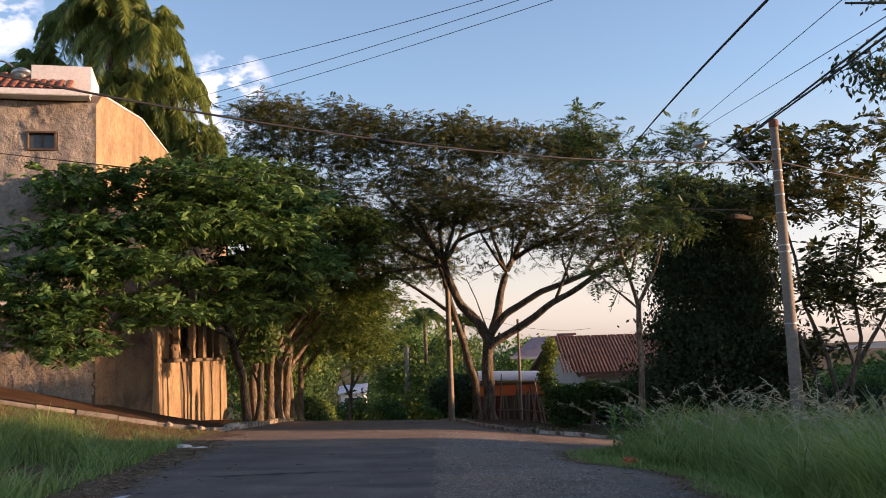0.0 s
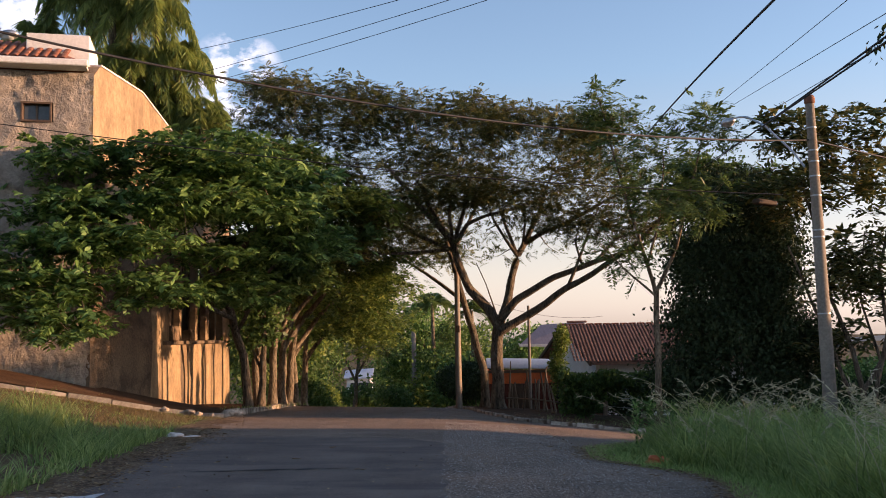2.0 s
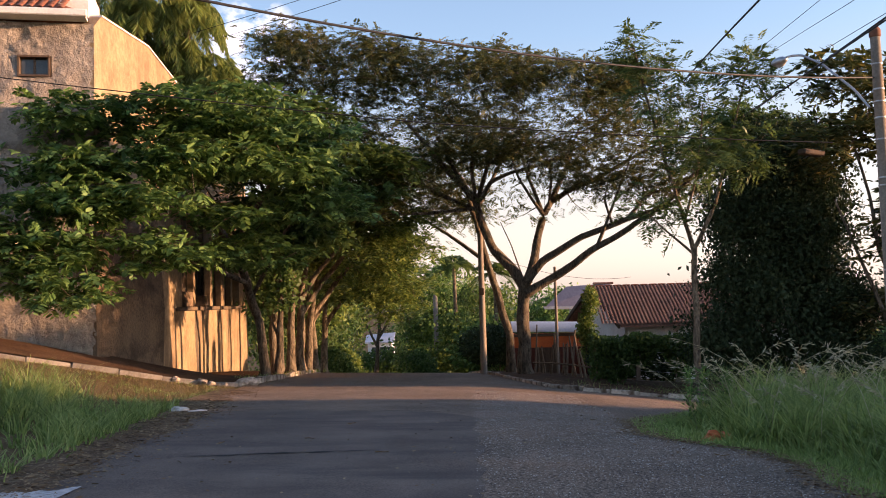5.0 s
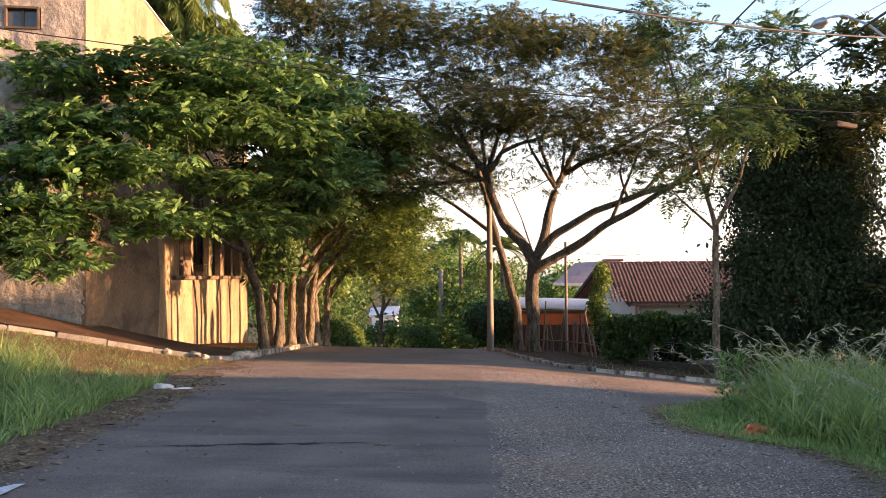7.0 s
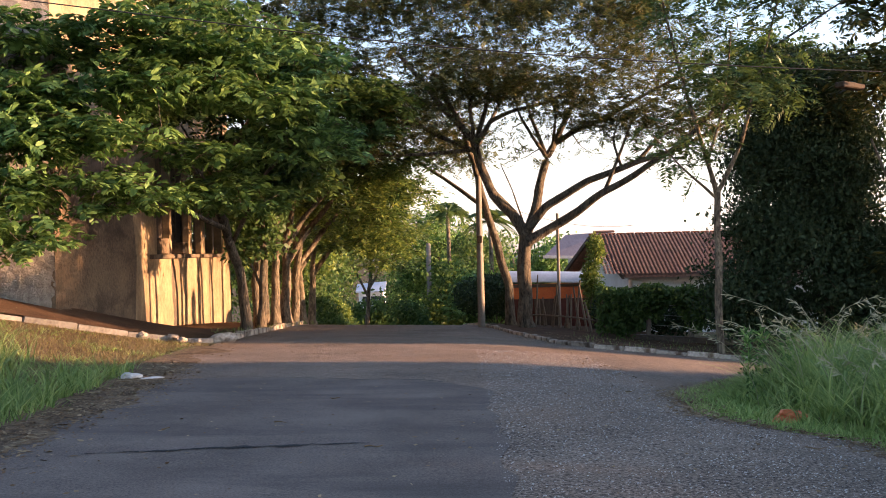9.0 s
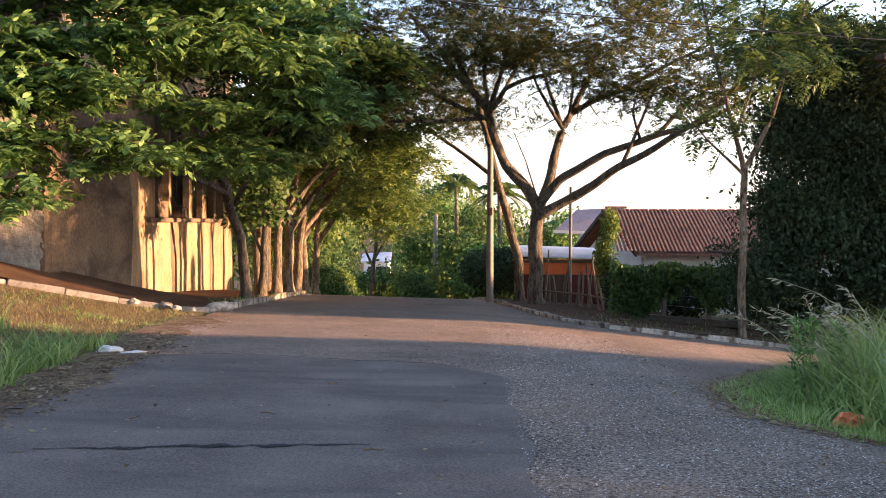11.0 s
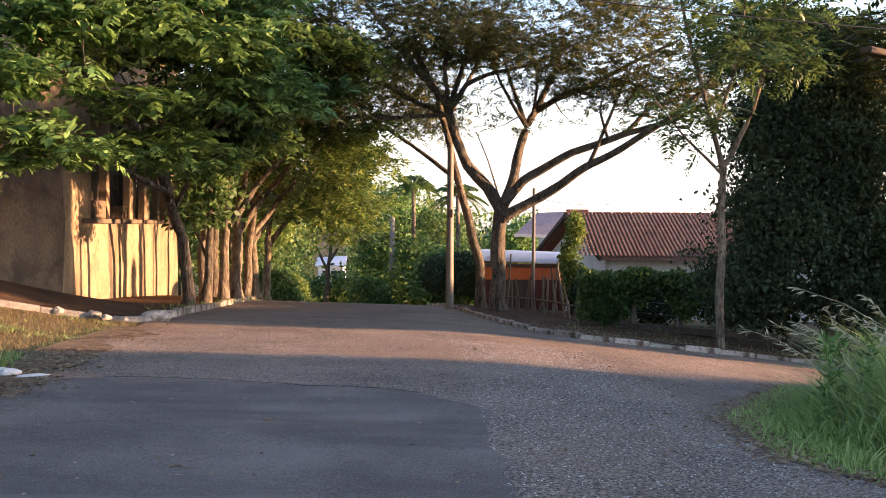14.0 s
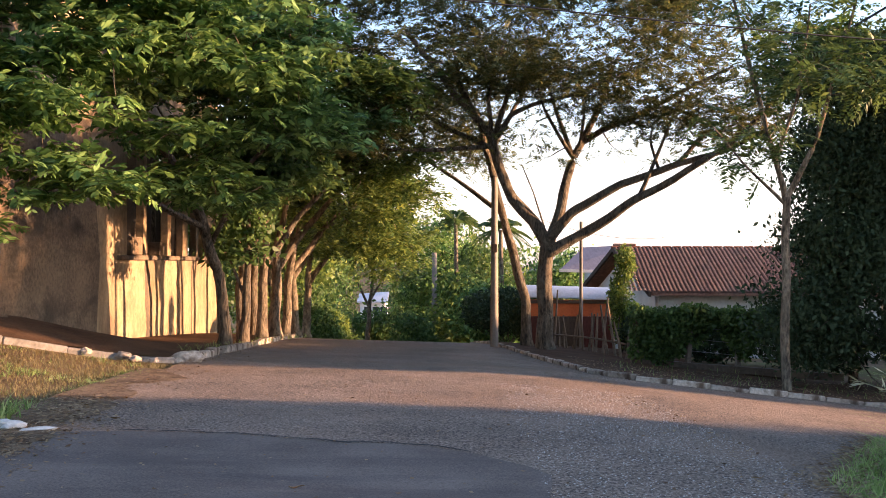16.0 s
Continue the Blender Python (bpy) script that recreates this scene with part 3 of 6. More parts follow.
BAY = (9.3, 20.0, 1.62, 5.2)
slab(bm, [(6.4, -2.5), (22, -2.5), (22, BAY[2]), (6.9, BAY[2])], -0.35, 0.0)
slab(bm, [(6.9, BAY[2]), (BAY[0], BAY[2]), (BAY[0], BAY[3]), (6.0, BAY[3])], -0.35, 0.0)
slab(bm, [(BAY[1], BAY[2]), (22, BAY[2]), (22, BAY[3]), (BAY[1], BAY[3])], -0.35, 0.0)
slab(bm, [(0, BAY[3]), (22, BAY[3])] + FLANK_TOP[::-1], -0.35, 0.0)
placed(part("flank_wall", bm, M_WALL, house_left, "ochre rendered flank streaked with dark run-off"), FLANK)
# lower flank by the corner, darker and browner than the ochre wall
bm = bmesh.new()
slab(bm, [(0, -2.5), (6.4, -2.5), (6.9, BAY[2]), (6.0, BAY[3]), (0, BAY[3])], -0.35, 0.004)
placed(part("flank_base", bm, M_BROWNCAST, house_left, "darker brown roughcast at the corner"), FLANK)
# back of the bay, in the same dark render as the ledge
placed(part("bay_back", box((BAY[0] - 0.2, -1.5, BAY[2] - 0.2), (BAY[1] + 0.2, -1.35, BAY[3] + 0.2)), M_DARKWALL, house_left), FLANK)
placed(part("ledge", box((8.4, -0.34, BAY[2] - 0.10), (20.2, 0.14, BAY[2] + 0.05), 0.02), M_DARKWALL, house_left, "dark projecting ledge"), FLANK)
for xk, wk, zk in ((9.35, 1.25, 0.62), (12.6, 0.7, 0.5)):
    placed(part("bay_block", box((xk, -0.33, BAY[2] + 0.052), (xk + wk, 0.10, BAY[2] + zk), 0.03), M_BROWNCAST, house_left, "crumbling masonry block on the ledge"), FLANK)
for xk, wk, hk in ((11.2, 0.30, 0), (14.1, 0.42, 0), (16.2, 0.75, 0.9), (18.3, 0.36, 0)):
    placed(part("post", box((xk, -0.3, BAY[2] + 0.054), (xk + wk, -0.04, BAY[3] - hk), 0.02), M_WALL, house_left), FLANK)
for xk, wk, seed in ((8.15, 0.17, 1), (11.3, 0.55, 2)):
    zs = np.linspace(BAY[2] - 0.12, float(land(-10.5, 29.6 + xk)) - 0.1, 40)
    wob_ = np.array([noise.noise((seed * 3.1, z * 1.4, 1)) * 0.10 + noise.noise((seed * 5.7, z * 6.0, 2)) * 0.04 for z in zs])
    wd = np.array([wk * (0.45 + 0.7 * abs(noise.noise((seed * 2.3, z * 2.6, 4))) + 0.2 * noise.noise((seed, z * 9, 4))) for z in zs])
    slip = (BAY[2] - zs) * 0.10 + wob_ + xk
    vv = np.concatenate([np.stack([slip - wd / 2, np.full(40, 0.004), zs], -1), np.stack([slip + wd / 2, np.full(40, 0.004), zs], -1)])
    i = np.arange(39)
    placed(link_mesh("run_off_stain", vv, np.stack([i, i + 1, i + 41, i + 40], -1), M_DARKWALL, house_left, "dark ragged run-off stain"), FLANK)
cop = bmesh.new()
for (xa, za), (xb, zb) in zip(FLANK_TOP[1:-1], FLANK_TOP[2:]):
    d = Vector((xb - xa, 0, zb - za))
    add_box(cop, (0, -0.4, 0), (d.length, 0.04, 0.05), 0, Matrix.Translation((xa, 0, za)) @ d.to_track_quat("X", "Z").to_matrix().to_4x4())
placed(part("coping", cop, M_WHITE, house_left, "pale coping on the sloping parapet"), FLANK)
# parapet box, gutter, eave and tiled roof over the front
placed(part("parapet", box((0.2, -3.0, 9.7), (2.0, -0.62, 10.95), 0.02), M_WHITE, house_left, "white rendered parapet block"), FRONT)
gut = bmesh.new()
add_box(gut, (0.15, 0.02, 9.66), (9.0, 0.55, 9.74), 0.01)
add_box(gut, (0.1, 0.50, 9.66), (9.0, 0.64, 9.86), 0.03)
placed(part("gutter", gut, M_WHITE, house_left, "white gutter along the eave"), FRONT)
tl = []
for k in range(34):
    x = 0.3 + k * 0.26
    if x < 0.75:
        continue
    for row in range(5):
        y0 = 0.56 - row * 0.40
        z0 = 9.88 + row * 0.20
        arc = np.linspace(0, np.pi, 6)
        ring = np.stack([x + 0.10 * np.cos(arc), np.full(6, y0), z0 + 0.05 * np.sin(arc)], -1)
        ring2 = ring + np.array([0, -0.44, 0.205])
        i = np.arange(5)
        tl.append((np.concatenate([ring, ring2]), np.stack([i, i + 1, i + 7, i + 6], -1)))
v, f = merge(tl)
placed(tagged(link_mesh("roof_tiles", v, f, M_TILE, house_left, "red clay barrel tiles"), kind="stuff"), FRONT)
rm = bmesh.new()
q = [rm.verts.new(c) for c in ((0.65, 0.56, 9.86), (9, 0.56, 9.86), (9, -1.5, 10.86), (1.9, -1.5, 10.86), (0.15, 0.56, 9.78), (9, 0.56, 9.78), (9, -2.4, 9.7), (0.15, -2.4, 9.7))]
for idx in ((0, 1, 2, 3), (4, 5, 6, 7), (0, 1, 5, 4), (1, 2, 6, 5), (2, 3, 7, 6), (3, 0, 4, 7)):
    rm.faces.new([q[n] for n in idx])
placed(part("roof_deck", rm, M_TILE, house_left), FRONT)
# corrugated awning low on the front
aw = []
for k in range(26):
    x = 1.45 + k * 0.10
    arc = np.linspace(0, np.pi, 5)
    ring = np.stack([x + 0.05 * np.cos(arc), np.full(5, 1.35), 3.72 + 0.05 * np.sin(arc)], -1)
    ring2 = ring + np.array([0, -1.35, 0.35])
    i = np.arange(4)
    aw.append((np.concatenate([ring, ring2]), np.stack([i, i + 1, i + 6, i + 5], -1)))
v, f = merge(aw)
awning = placed(link_mesh("awning", v, f, M_DARKWALL, house_left, "dark corrugated awning sheet on a pale bracket"), FRONT)
part("bracket", box((1.9, 0.0, 3.32), (4.2, 1.25, 3.50), 0.02), M_WHITE, awning, "pale concrete bracket")
bk = bmesh.new()
add_box(bk, (0.2, -9.0, -1.0), (9.0, -0.5, 9.6))
placed(part("rear_mass", bk, M_STUCCO, house_left), FRONT)


# ---- trees ----
def bend(a, b, n, rnd, wob, sag=0.0):
    t = np.linspace(0, 1, n)[:, None]
    p = a * (1 - t) + b * t
    d = np.linalg.norm(b - a)
    off = np.array([rnd.uniform(-1, 1) for _ in range(6)]).reshape(2, 3) * wob * d
    p = p + np.sin(t * np.pi) * off[0] + np.sin(t * 2 * np.pi) * off[1] * 0.5
    p[:, 2] += sag * d * np.sin(t[:, 0] * np.pi)
    return p


def branching(limbs, anchors, rnd, twig=0.012, wob=0.08, lift=0.06, sides=6):
    """Limbs are (points, first radius, last radius). Every anchor grows a branch from the nearest wood, nearest anchors first."""
    pieces, nodes, rads = [], [], []
    for pts, r0, r1 in limbs:
        p = resample(pts, 0.25) if len(pts) < 30 else np.asarray(pts)
        n = len(p)
        wn_ = np.array([[noise.noise(tuple(q * 0.8)), noise.noise(tuple(q * 0.8 + 9)), 0] for q in p]) * 0.13
        wn_[0] = 0
        p = p + wn_ * min(1, 4 * r0)
        r = np.linspace(r0, r1, n)
        if r0 > 0.15 and abs(p[0][2] - float(land(p[0][0], p[0][1]))) < 0.3:
            r = r * (1 + 0.4 * np.exp(-np.arange(n) * 0.25 / 0.28))
        r = r * (1 + 0.12 * np.array([noise.noise(tuple(q * 2.0)) for q in p]))
        pieces.append(tube(p, r, 9 if r0 > 0.1 else sides))
        nodes.append(p)
        rads.append(r)
    N = np.concatenate(nodes)
    R = np.concatenate(rads)
    A = np.asarray(anchors, float)
    done = np.zeros(len(A), bool)
    near = np.full(len(A), 1e9)
    idx = np.zeros(len(A), int)
    d = np.linalg.norm(A[:, None, :] - N[None], axis=2) if len(A) * len(N) < 4e6 else None
    if d is None:
        for k in range(len(A)):
            dd = np.linalg.norm(N - A[k], axis=1)
            idx[k] = dd.argmin()
            near[k] = dd[idx[k]]
    else:
        idx = d.argmin(1)
        near = d.min(1)
    tips = []
    for _ in range(len(A)):
        k = int(np.where(done, 1e9, near).argmin())
        done[k] = True
        a, b = N[idx[k]], A[k]
        n = max(3, min(7, int(near[k] / 0.35) + 2))
        p = bend(a, b, n, rnd, wob, lift)
        r0 = max(twig, min(R[idx[k]] * 0.6, twig + 0.022 * near[k]))
        r = np.linspace(r0, twig * 0.6, n)
        pieces.append(tube(p, r, 5 if r0 > 0.03 else 4))
        tips.append((p[-1], p[-1] - p[-2]))
        base = len(N)
        N = np.concatenate([N, p[1:]])
        R = np.concatenate([R, r[1:]])
        dd = np.linalg.norm(A[:, None, :] - p[None, 1:], axis=2)
        m = dd.min(1)
        better = (m < near) & ~done
        near[better] = m[better]
        idx[better] = base + dd.argmin(1)[better]
    return merge(pieces), tips


OVATE = [False]  # six-cornered leaves for the nearest trees


def leaf_quads(pos, along, side, length, width, fold=0.0):
    """Diamond-like leaves: base, two shoulders, tip."""
    a = pos
    t = pos + along * length[:, None]
    m = pos + along * (length * 0.5)[:, None]
    up = np.cross(along, side)
    if OVATE[0]:
        q1, q2 = pos + along * (length * 0.3)[:, None], pos + along * (length * 0.72)[:, None]
        s1, s2 = side * (width * 0.46)[:, None], side * (width * 0.36)[:, None]
        h = up * (fold * width)[:, None]
        t = t - up * (0.15 * length)[:, None]
        v = np.stack([a, q1 + s1 + h, q2 + s2 + h, t, q2 - s2 + h, q1 - s1 + h], 1).reshape(-1, 3)
        return v, np.arange(len(v)).reshape(-1, 6)
    l = m + side * (width / 2)[:, None] + up * (fold * width)[:, None]
    r = m - side * (width / 2)[:, None] + up * (fold * width)[:, None]
    v = np.stack([a, l, t, r], 1).reshape(-1, 3)
    return v, np.arange(len(v)).reshape(-1, 4)


def unit(a):
    return a / (np.linalg.norm(a, axis=-1, keepdims=True) + 1e-9)


def pinnate(bases, dirs, rng, length, pairs, leaflet, width, droop=0.25):
    """Feather leaves: leaflets in pairs along a drooping midrib."""
    n = len(bases)
    d = unit(dirs)
    side = unit(np.cross(d, np.array([0, 0, 1.0])) + rng.normal(0, 0.25, (n, 3)))
    L = length * rng.uniform(0.7, 1.25, n)
    s = (np.arange(pairs) + 1.0) / pairs
    P = bases[:, None, :] + d[:, None, :] * (L[:, None] * s)[..., None]
    P[..., 2] -= (droop * L[:, None] * s ** 2)
    out = []
    for sg in (-1, 1):
        al = unit(d[:, None, :] * 0.45 + sg * side[:, None, :] + np.array([0, 0, -0.22]) + rng.normal(0, 0.12, (n, pairs, 3)))
        sd = unit(np.cross(al, np.cross(d, side)[:, None, :] + rng.normal(0, 0.25, (n, pairs, 3))))
        ln = leaflet * (np.sin(s * np.pi * 0.85 + 0.25) * 0.6 + 0.5)[None, :] * rng.uniform(0.8, 1.2, (n, pairs))
        out.append(leaf_quads(P.reshape(-1, 3), al.reshape(-1, 3), sd.reshape(-1, 3), ln.ravel(), ln.ravel() * width))
    return merge(out)


def simple_leaves(bases, rng, length, width, hang=0.3):
    n = len(bases)
    al = unit(rng.normal(0, 1, (n, 3)) + np.array([0, 0, -hang]))
    sd = unit(np.cross(al, rng.normal(0, 1, (n, 3))))
    ln = length * rng.uniform(0.6, 1.3, n)
    return leaf_quads(bases, al, sd, ln, ln * width, 0.12)


def crown_points(n, rng, lobes, gap=0.0, freq=0.35, shell=0.5):
    """Points in a set of lobes (centre, radii, weight), thinned by noise so that the crown has holes."""
    w = np.array([l[2] for l in lobes], float)
    w /= w.sum()
    out = []
    while len(out) < n:
        c, r, _ = lobes[rng.choice(len(lobes), p=w)]
        q = unit(rng.normal(0, 1, 3)) * rng.uniform(0, 1) ** (1 / (1 + 3 * shell))
        p = np.array(c) + q * np.array(r)
        if noise.noise(tuple(p * freq)) > gap - 0.5 * rng.random():
            out.append(p)
    return np.array(out)


def grow(name, label, base, limbs, lobes, n_anchor, leaf, material, bark=None, seed=1, gap=0.0, freq=0.35, shell=0.5, per=8, spread=0.5, wob=0.09, group="", crown_label="", lift=0.05, twig=0.012, flat=0.55, ovate=False):
    """One tree: wood that reaches every tuft of its crown, and the leaves on the tufts."""
    rnd, rng = random.Random(seed), np.random.default_rng(seed)
    root = thing(name, label, "tree", group, base)
    o = np.array(base, float)
    A = crown_points(n_anchor, rng, lobes, gap, freq, shell)
    (wv, wf), tips = branching([(np.array(p, float), a, b) for p, a, b in limbs], A, rnd, twig, wob, lift)
    link_mesh("trunk", wv - o, wf, bark or M_BARK, root, "", True)
    tp = np.array([t for t, _ in tips])
    td = unit(np.array([d for _, d in tips]))
    bp = np.repeat(tp, per, 0) + rng.normal(0, 1, (len(tp) * per, 3)) * spread * np.array([1, 1, flat])
    bd = unit(np.repeat(td, per, 0) * 0.5 + rng.normal(0, 1, (len(bp), 3)) * np.array([1, 1, flat * 0.8]) + np.array([0, 0, 0.1]))
    OVATE[0] = ovate
    if leaf[0] == "pinnate":
        v, f = pinnate(bp, bd, rng, *leaf[1:])
    else:
        v, f = simple_leaves(bp, rng, *leaf[1:])
    OVATE[0] = False
    link_mesh("crown", v - o, f, material, root, crown_label)
    return root


def at_land(x, y, up=0.0):
    return np.array([x, y, float(land(x, y)) + up])


# the spreading tree over the right pavement
b0 = at_land(1.95, 42.4, 0.05)
limbs = [
    ([b0, (1.92, 42.4, 0.4), (2.02, 42.4, 2.2)], 0.27, 0.24),
    ([(2.0, 42.4, 2.0), (1.5, 42.4, 2.9), (0.8, 42.4, 3.7), (0.4, 42.2, 4.7), (0.03, 42, 5.65), (-1.17, 41.5, 7.1), (-2.6, 41, 8.8)], 0.22, 0.07),
    ([(0.1, 42, 5.5), (0.6, 42.2, 6.8), (1.0, 42.6, 8.4)], 0.11, 0.05),
    ([(0.2, 42, 5.2), (-1.4, 42.6, 6.0), (-3.6, 43.2, 7.6), (-5.4, 43.6, 9.2)], 0.10, 0.04),
    ([(2.05, 42.4, 2.1), (2.41, 42.6, 3.3), (2.93, 43, 5.0), (3.85, 43.5, 6.8), (4.6, 43.8, 8.6)], 0.20, 0.06),
    ([(2.93, 43, 5.0), (2.4, 43.2, 6.4), (1.9, 43.4, 8.2)], 0.10, 0.04),
    ([(2.1, 42.3, 2.3), (2.72, 42, 3.14), (4.31, 41.5, 4.0), (6.0, 41, 4.6), (7.5, 40.5, 5.0), (9.4, 40, 6.1)], 0.17, 0.05),
    ([(2.05, 42.2, 1.8), (3.28, 42, 2.5), (4.8, 41.2, 3.55), (5.9, 40.5, 4.13), (7.4, 39.6, 5.2), (8.6, 39, 6.5)], 0.19, 0.05),
    ([(4.8, 41.2, 3.55), (5.4, 41.0, 5.0), (6.1, 40.8, 6.8)], 0.08, 0.03),
    ([(0.2, 42.0, 5.5), (0.76, 41.7, 6.3), (1.5, 41.4, 6.6), (2.85, 41.0, 6.85), (4.35, 40.6, 7.5)], 0.10, 0.03),
    ([(0.2, 42.1, 5.7), (0.7, 42.5, 7.1), (1.2, 42.8, 7.5), (2.1, 43.0, 7.9), (2.9, 43.3, 8.5)], 0.09, 0.03),
    ([(-0.28, 41.9, 6.05), (-0.95, 42.4, 7.6), (-1.2, 42.8, 8.9)], 0.09, 0.03),
    ([(0.1, 41.9, 5.8), (0.0, 41.5, 6.6), (0.15, 41.2, 7.7), (0.7, 41.0, 8.9)], 0.09, 0.03),
    ([(2.93, 43.0, 5.0), (2.4, 42.6, 5.7), (1.85, 42.2, 6.6), (1.5, 41.9, 7.6)], 0.08, 0.025),
    ([(3.3, 43.2, 5.6), (4.0, 42.8, 6.0), (4.9, 42.3, 6.3), (6.4, 41.8, 7.1), (7.9, 41.4, 7.8)], 0.12, 0.04),
    ([(3.15, 43.1, 5.5), (3.25, 42.7, 6.6), (3.0, 42.4, 7.8)], 0.07, 0.025),
    ([(5.45, 41.1, 4.35), (5.2, 41.4, 5.4), (5.5, 41.7, 6.6)], 0.06, 0.02),
    ([(6.0, 41.0, 4.6), (6.8, 41.2, 5.5), (8.1, 41.4, 6.0)], 0.09, 0.03),
    ([(1.9, 42.4, 2.6), (1.5, 42.1, 3.8), (1.1, 41.9, 4.7)], 0.04, 0.015),
    ([(0.1, 42.1, 5.3), (-1.7, 41.4, 5.1), (-3.4, 40.8, 5.05), (-4.9, 40.2, 5.3)], 0.09, 0.03),
]
lobes = [((-5.2, 42.5, 10.6), (3.6, 3.6, 1.9), 2.0), ((-1.2, 42, 10.2), (4.0, 4.4, 1.7), 2.6), ((2.8, 42, 9.4), (3.8, 4.4, 1.8), 2.6), ((6.2, 41.5, 8.4), (3.2, 3.8, 2.0), 2.0), ((-2.5, 41.5, 7.6), (3.2, 3.0, 1.2), 1.1), ((8.2, 40.5, 6.4), (2.4, 3.0, 1.3), 1.1), ((-7.4, 43, 11.6), (1.8, 2.2, 1.2), 0.6), ((4.0, 40.5, 6.6), (3.0, 2.0, 0.9), 0.7), ((-5.6, 42.0, 8.2), (2.6, 2.6, 0.9), 0.9), ((-4.6, 41.4, 6.4), (2.0, 2.2, 0.7), 0.6), ((0.4, 40.8, 7.8), (3.0, 2.0, 0.7), 0.8), ((-4.2, 39.6, 5.4), (2.2, 1.8, 0.7), 0.6), ((-2.4, 40.2, 6.2), (2.0, 1.8, 0.6), 0.6), ((-6.6, 41.0, 7.2), (2.4, 2.4, 0.9), 0.9), ((-7.6, 42, 9.6), (2.2, 2.4, 1.4), 1.0), ((6.4, 41, 5.9), (2.4, 1.5, 0.7), 0.7), ((2.2, 41.4, 7.4), (2.6, 1.6, 0.7), 0.8), ((2.6, 42.2, 5.6), (4.6, 1.6, 1.2), 0.45), ((-7.6, 42.4, 12.3), (1.5, 1.8, 0.9), 0.9), ((-5.2, 42.0, 11.9), (2.2, 2.6, 0.6), 1.1), ((-2.4, 42, 11.5), (2.2, 2.8, 0.5), 1.1), ((0.4, 42, 11.1), (2.2, 2.8, 0.5), 1.1), ((3.3, 42, 10.7), (2.2, 2.8, 0.5), 1.1), ((6.0, 41.5, 10.2), (2.0, 2.4, 0.6), 1.0)]
grow("umbrella_tree", "broad spreading tree with forked trunk and fine feathery crown", b0, limbs, lobes, 1700, ("pinnate", 0.40, 8, 0.127, 0.43, 0.3), M_LEAF_FINE, seed=3, gap=0.03, freq=0.5, per=10, spread=0.44, flat=0.26)
b1 = at_land(1.5, 45.3, 0.05)
limbs = [([b1, (1.45, 45.3, 0.0), (0.82, 45, 2.4), (0.19, 44.5, 4.8), (-0.22, 44, 6.3), (-1.4, 44.4, 8.6)], 0.20, 0.07), ([(0.6, 44.9, 3.2), (-1.2, 45.6, 4.6), (-3.4, 46.2, 6.0)], 0.10, 0.04), ([(0.1, 44.4, 5.2), (1.2, 45.4, 7.4), (2.2, 46.4, 9.0)], 0.10, 0.04)]
lobes = [((-2.6, 46.5, 7.2), (3.4, 2.6, 1.6), 1.2), ((0.6, 46.8, 9.4), (3.6, 2.8, 1.5), 1.4), ((-0.6, 45.6, 5.8), (2.0, 1.6, 0.9), 0.5)]
grow("umbrella_tree", "leaning dark trunk with thin feathery crown", b1, limbs, lobes, 240, ("pinnate", 0.42, 8, 0.13, 0.42, 0.3), M_LEAF_FINE, seed=5, gap=0.0, per=12, spread=0.5)

# bright-leaved tree that hangs over the bank on the left
b2 = at_land(-7.5, 37.2, 0.05)
limbs = [([b2, (-7.6, 36.9, 1.2), (-7.9, 36.0, 2.8), (-8.4, 34.4, 4.4)], 0.17, 0.12), ([(-8.4, 34.4, 4.4), (-9.4, 31.6, 5.4), (-10.2, 29.0, 6.0)], 0.11, 0.04), ([(-8.1, 35.4, 3.6), (-6.4, 33.4, 5.4), (-5.4, 31.4, 6.4)], 0.10, 0.04), ([(-7.8, 36.2, 2.4), (-9.2, 32.4, 3.4), (-10.0, 28.8, 3.8)], 0.09, 0.03), ([(-7.7, 36.6, 2.0), (-6.2, 34.6, 4.0), (-4.8, 33.0, 5.0)], 0.08, 0.03)]
lobes = []
for cx_, cy_, cz_, rx_, ry_, w_ in [(-10.9, 28.6, 6.6, 1.4, 1.4, 0.45), (-9.6, 28.8, 7.0, 2.2, 1.8, 1.3), (-7.0, 29.4, 7.1, 2.4, 2.0, 1.4), (-5.2, 31.0, 6.7, 1.8, 2.2, 1.1), (-10.7, 27.6, 5.4, 1.7, 1.4, 0.8), (-8.4, 28.6, 5.7, 2.6, 1.6, 1.4), (-5.6, 30.6, 5.6, 2.0, 2.0, 1.2), (-11.4, 27.2, 4.2, 1.4, 1.1, 0.5), (-9.3, 27.6, 4.4, 2.2, 1.5, 1.3), (-6.6, 30.4, 4.4, 2.2, 1.8, 1.3), (-10.8, 26.9, 3.2, 1.6, 1.1, 1.0), (-8.6, 28.4, 3.2, 1.9, 1.3, 0.9), (-6.2, 32.2, 3.3, 1.7, 1.6, 1.0), (-10.2, 26.8, 2.2, 1.2, 0.9, 0.7), (-11.6, 26.8, 2.3, 0.8, 0.7, 0.25), (-4.4, 32.6, 4.6, 1.3, 1.6, 0.7), (-7.6, 29.6, 6.3, 2.6, 1.6, 1.0), (-4.9, 32.0, 5.2, 1.6, 1.6, 0.8), (-9.0, 28.6, 5.0, 2.4, 1.4, 1.0)]:
    lobes.append(((cx_, cy_, cz_), (rx_, ry_, 0.5), w_))
grow("overhanging_tree", "bright green tree with broad leaves in flat sprays over the bank", b2, limbs, lobes, 560, ("pinnate", 0.30, 4, 0.22, 0.44, 0.25), M_LEAF_BRIGHT, seed=8, gap=0.0, freq=0.75, per=10, spread=0.30, bark=M_BARK, flat=0.25, ovate=True)

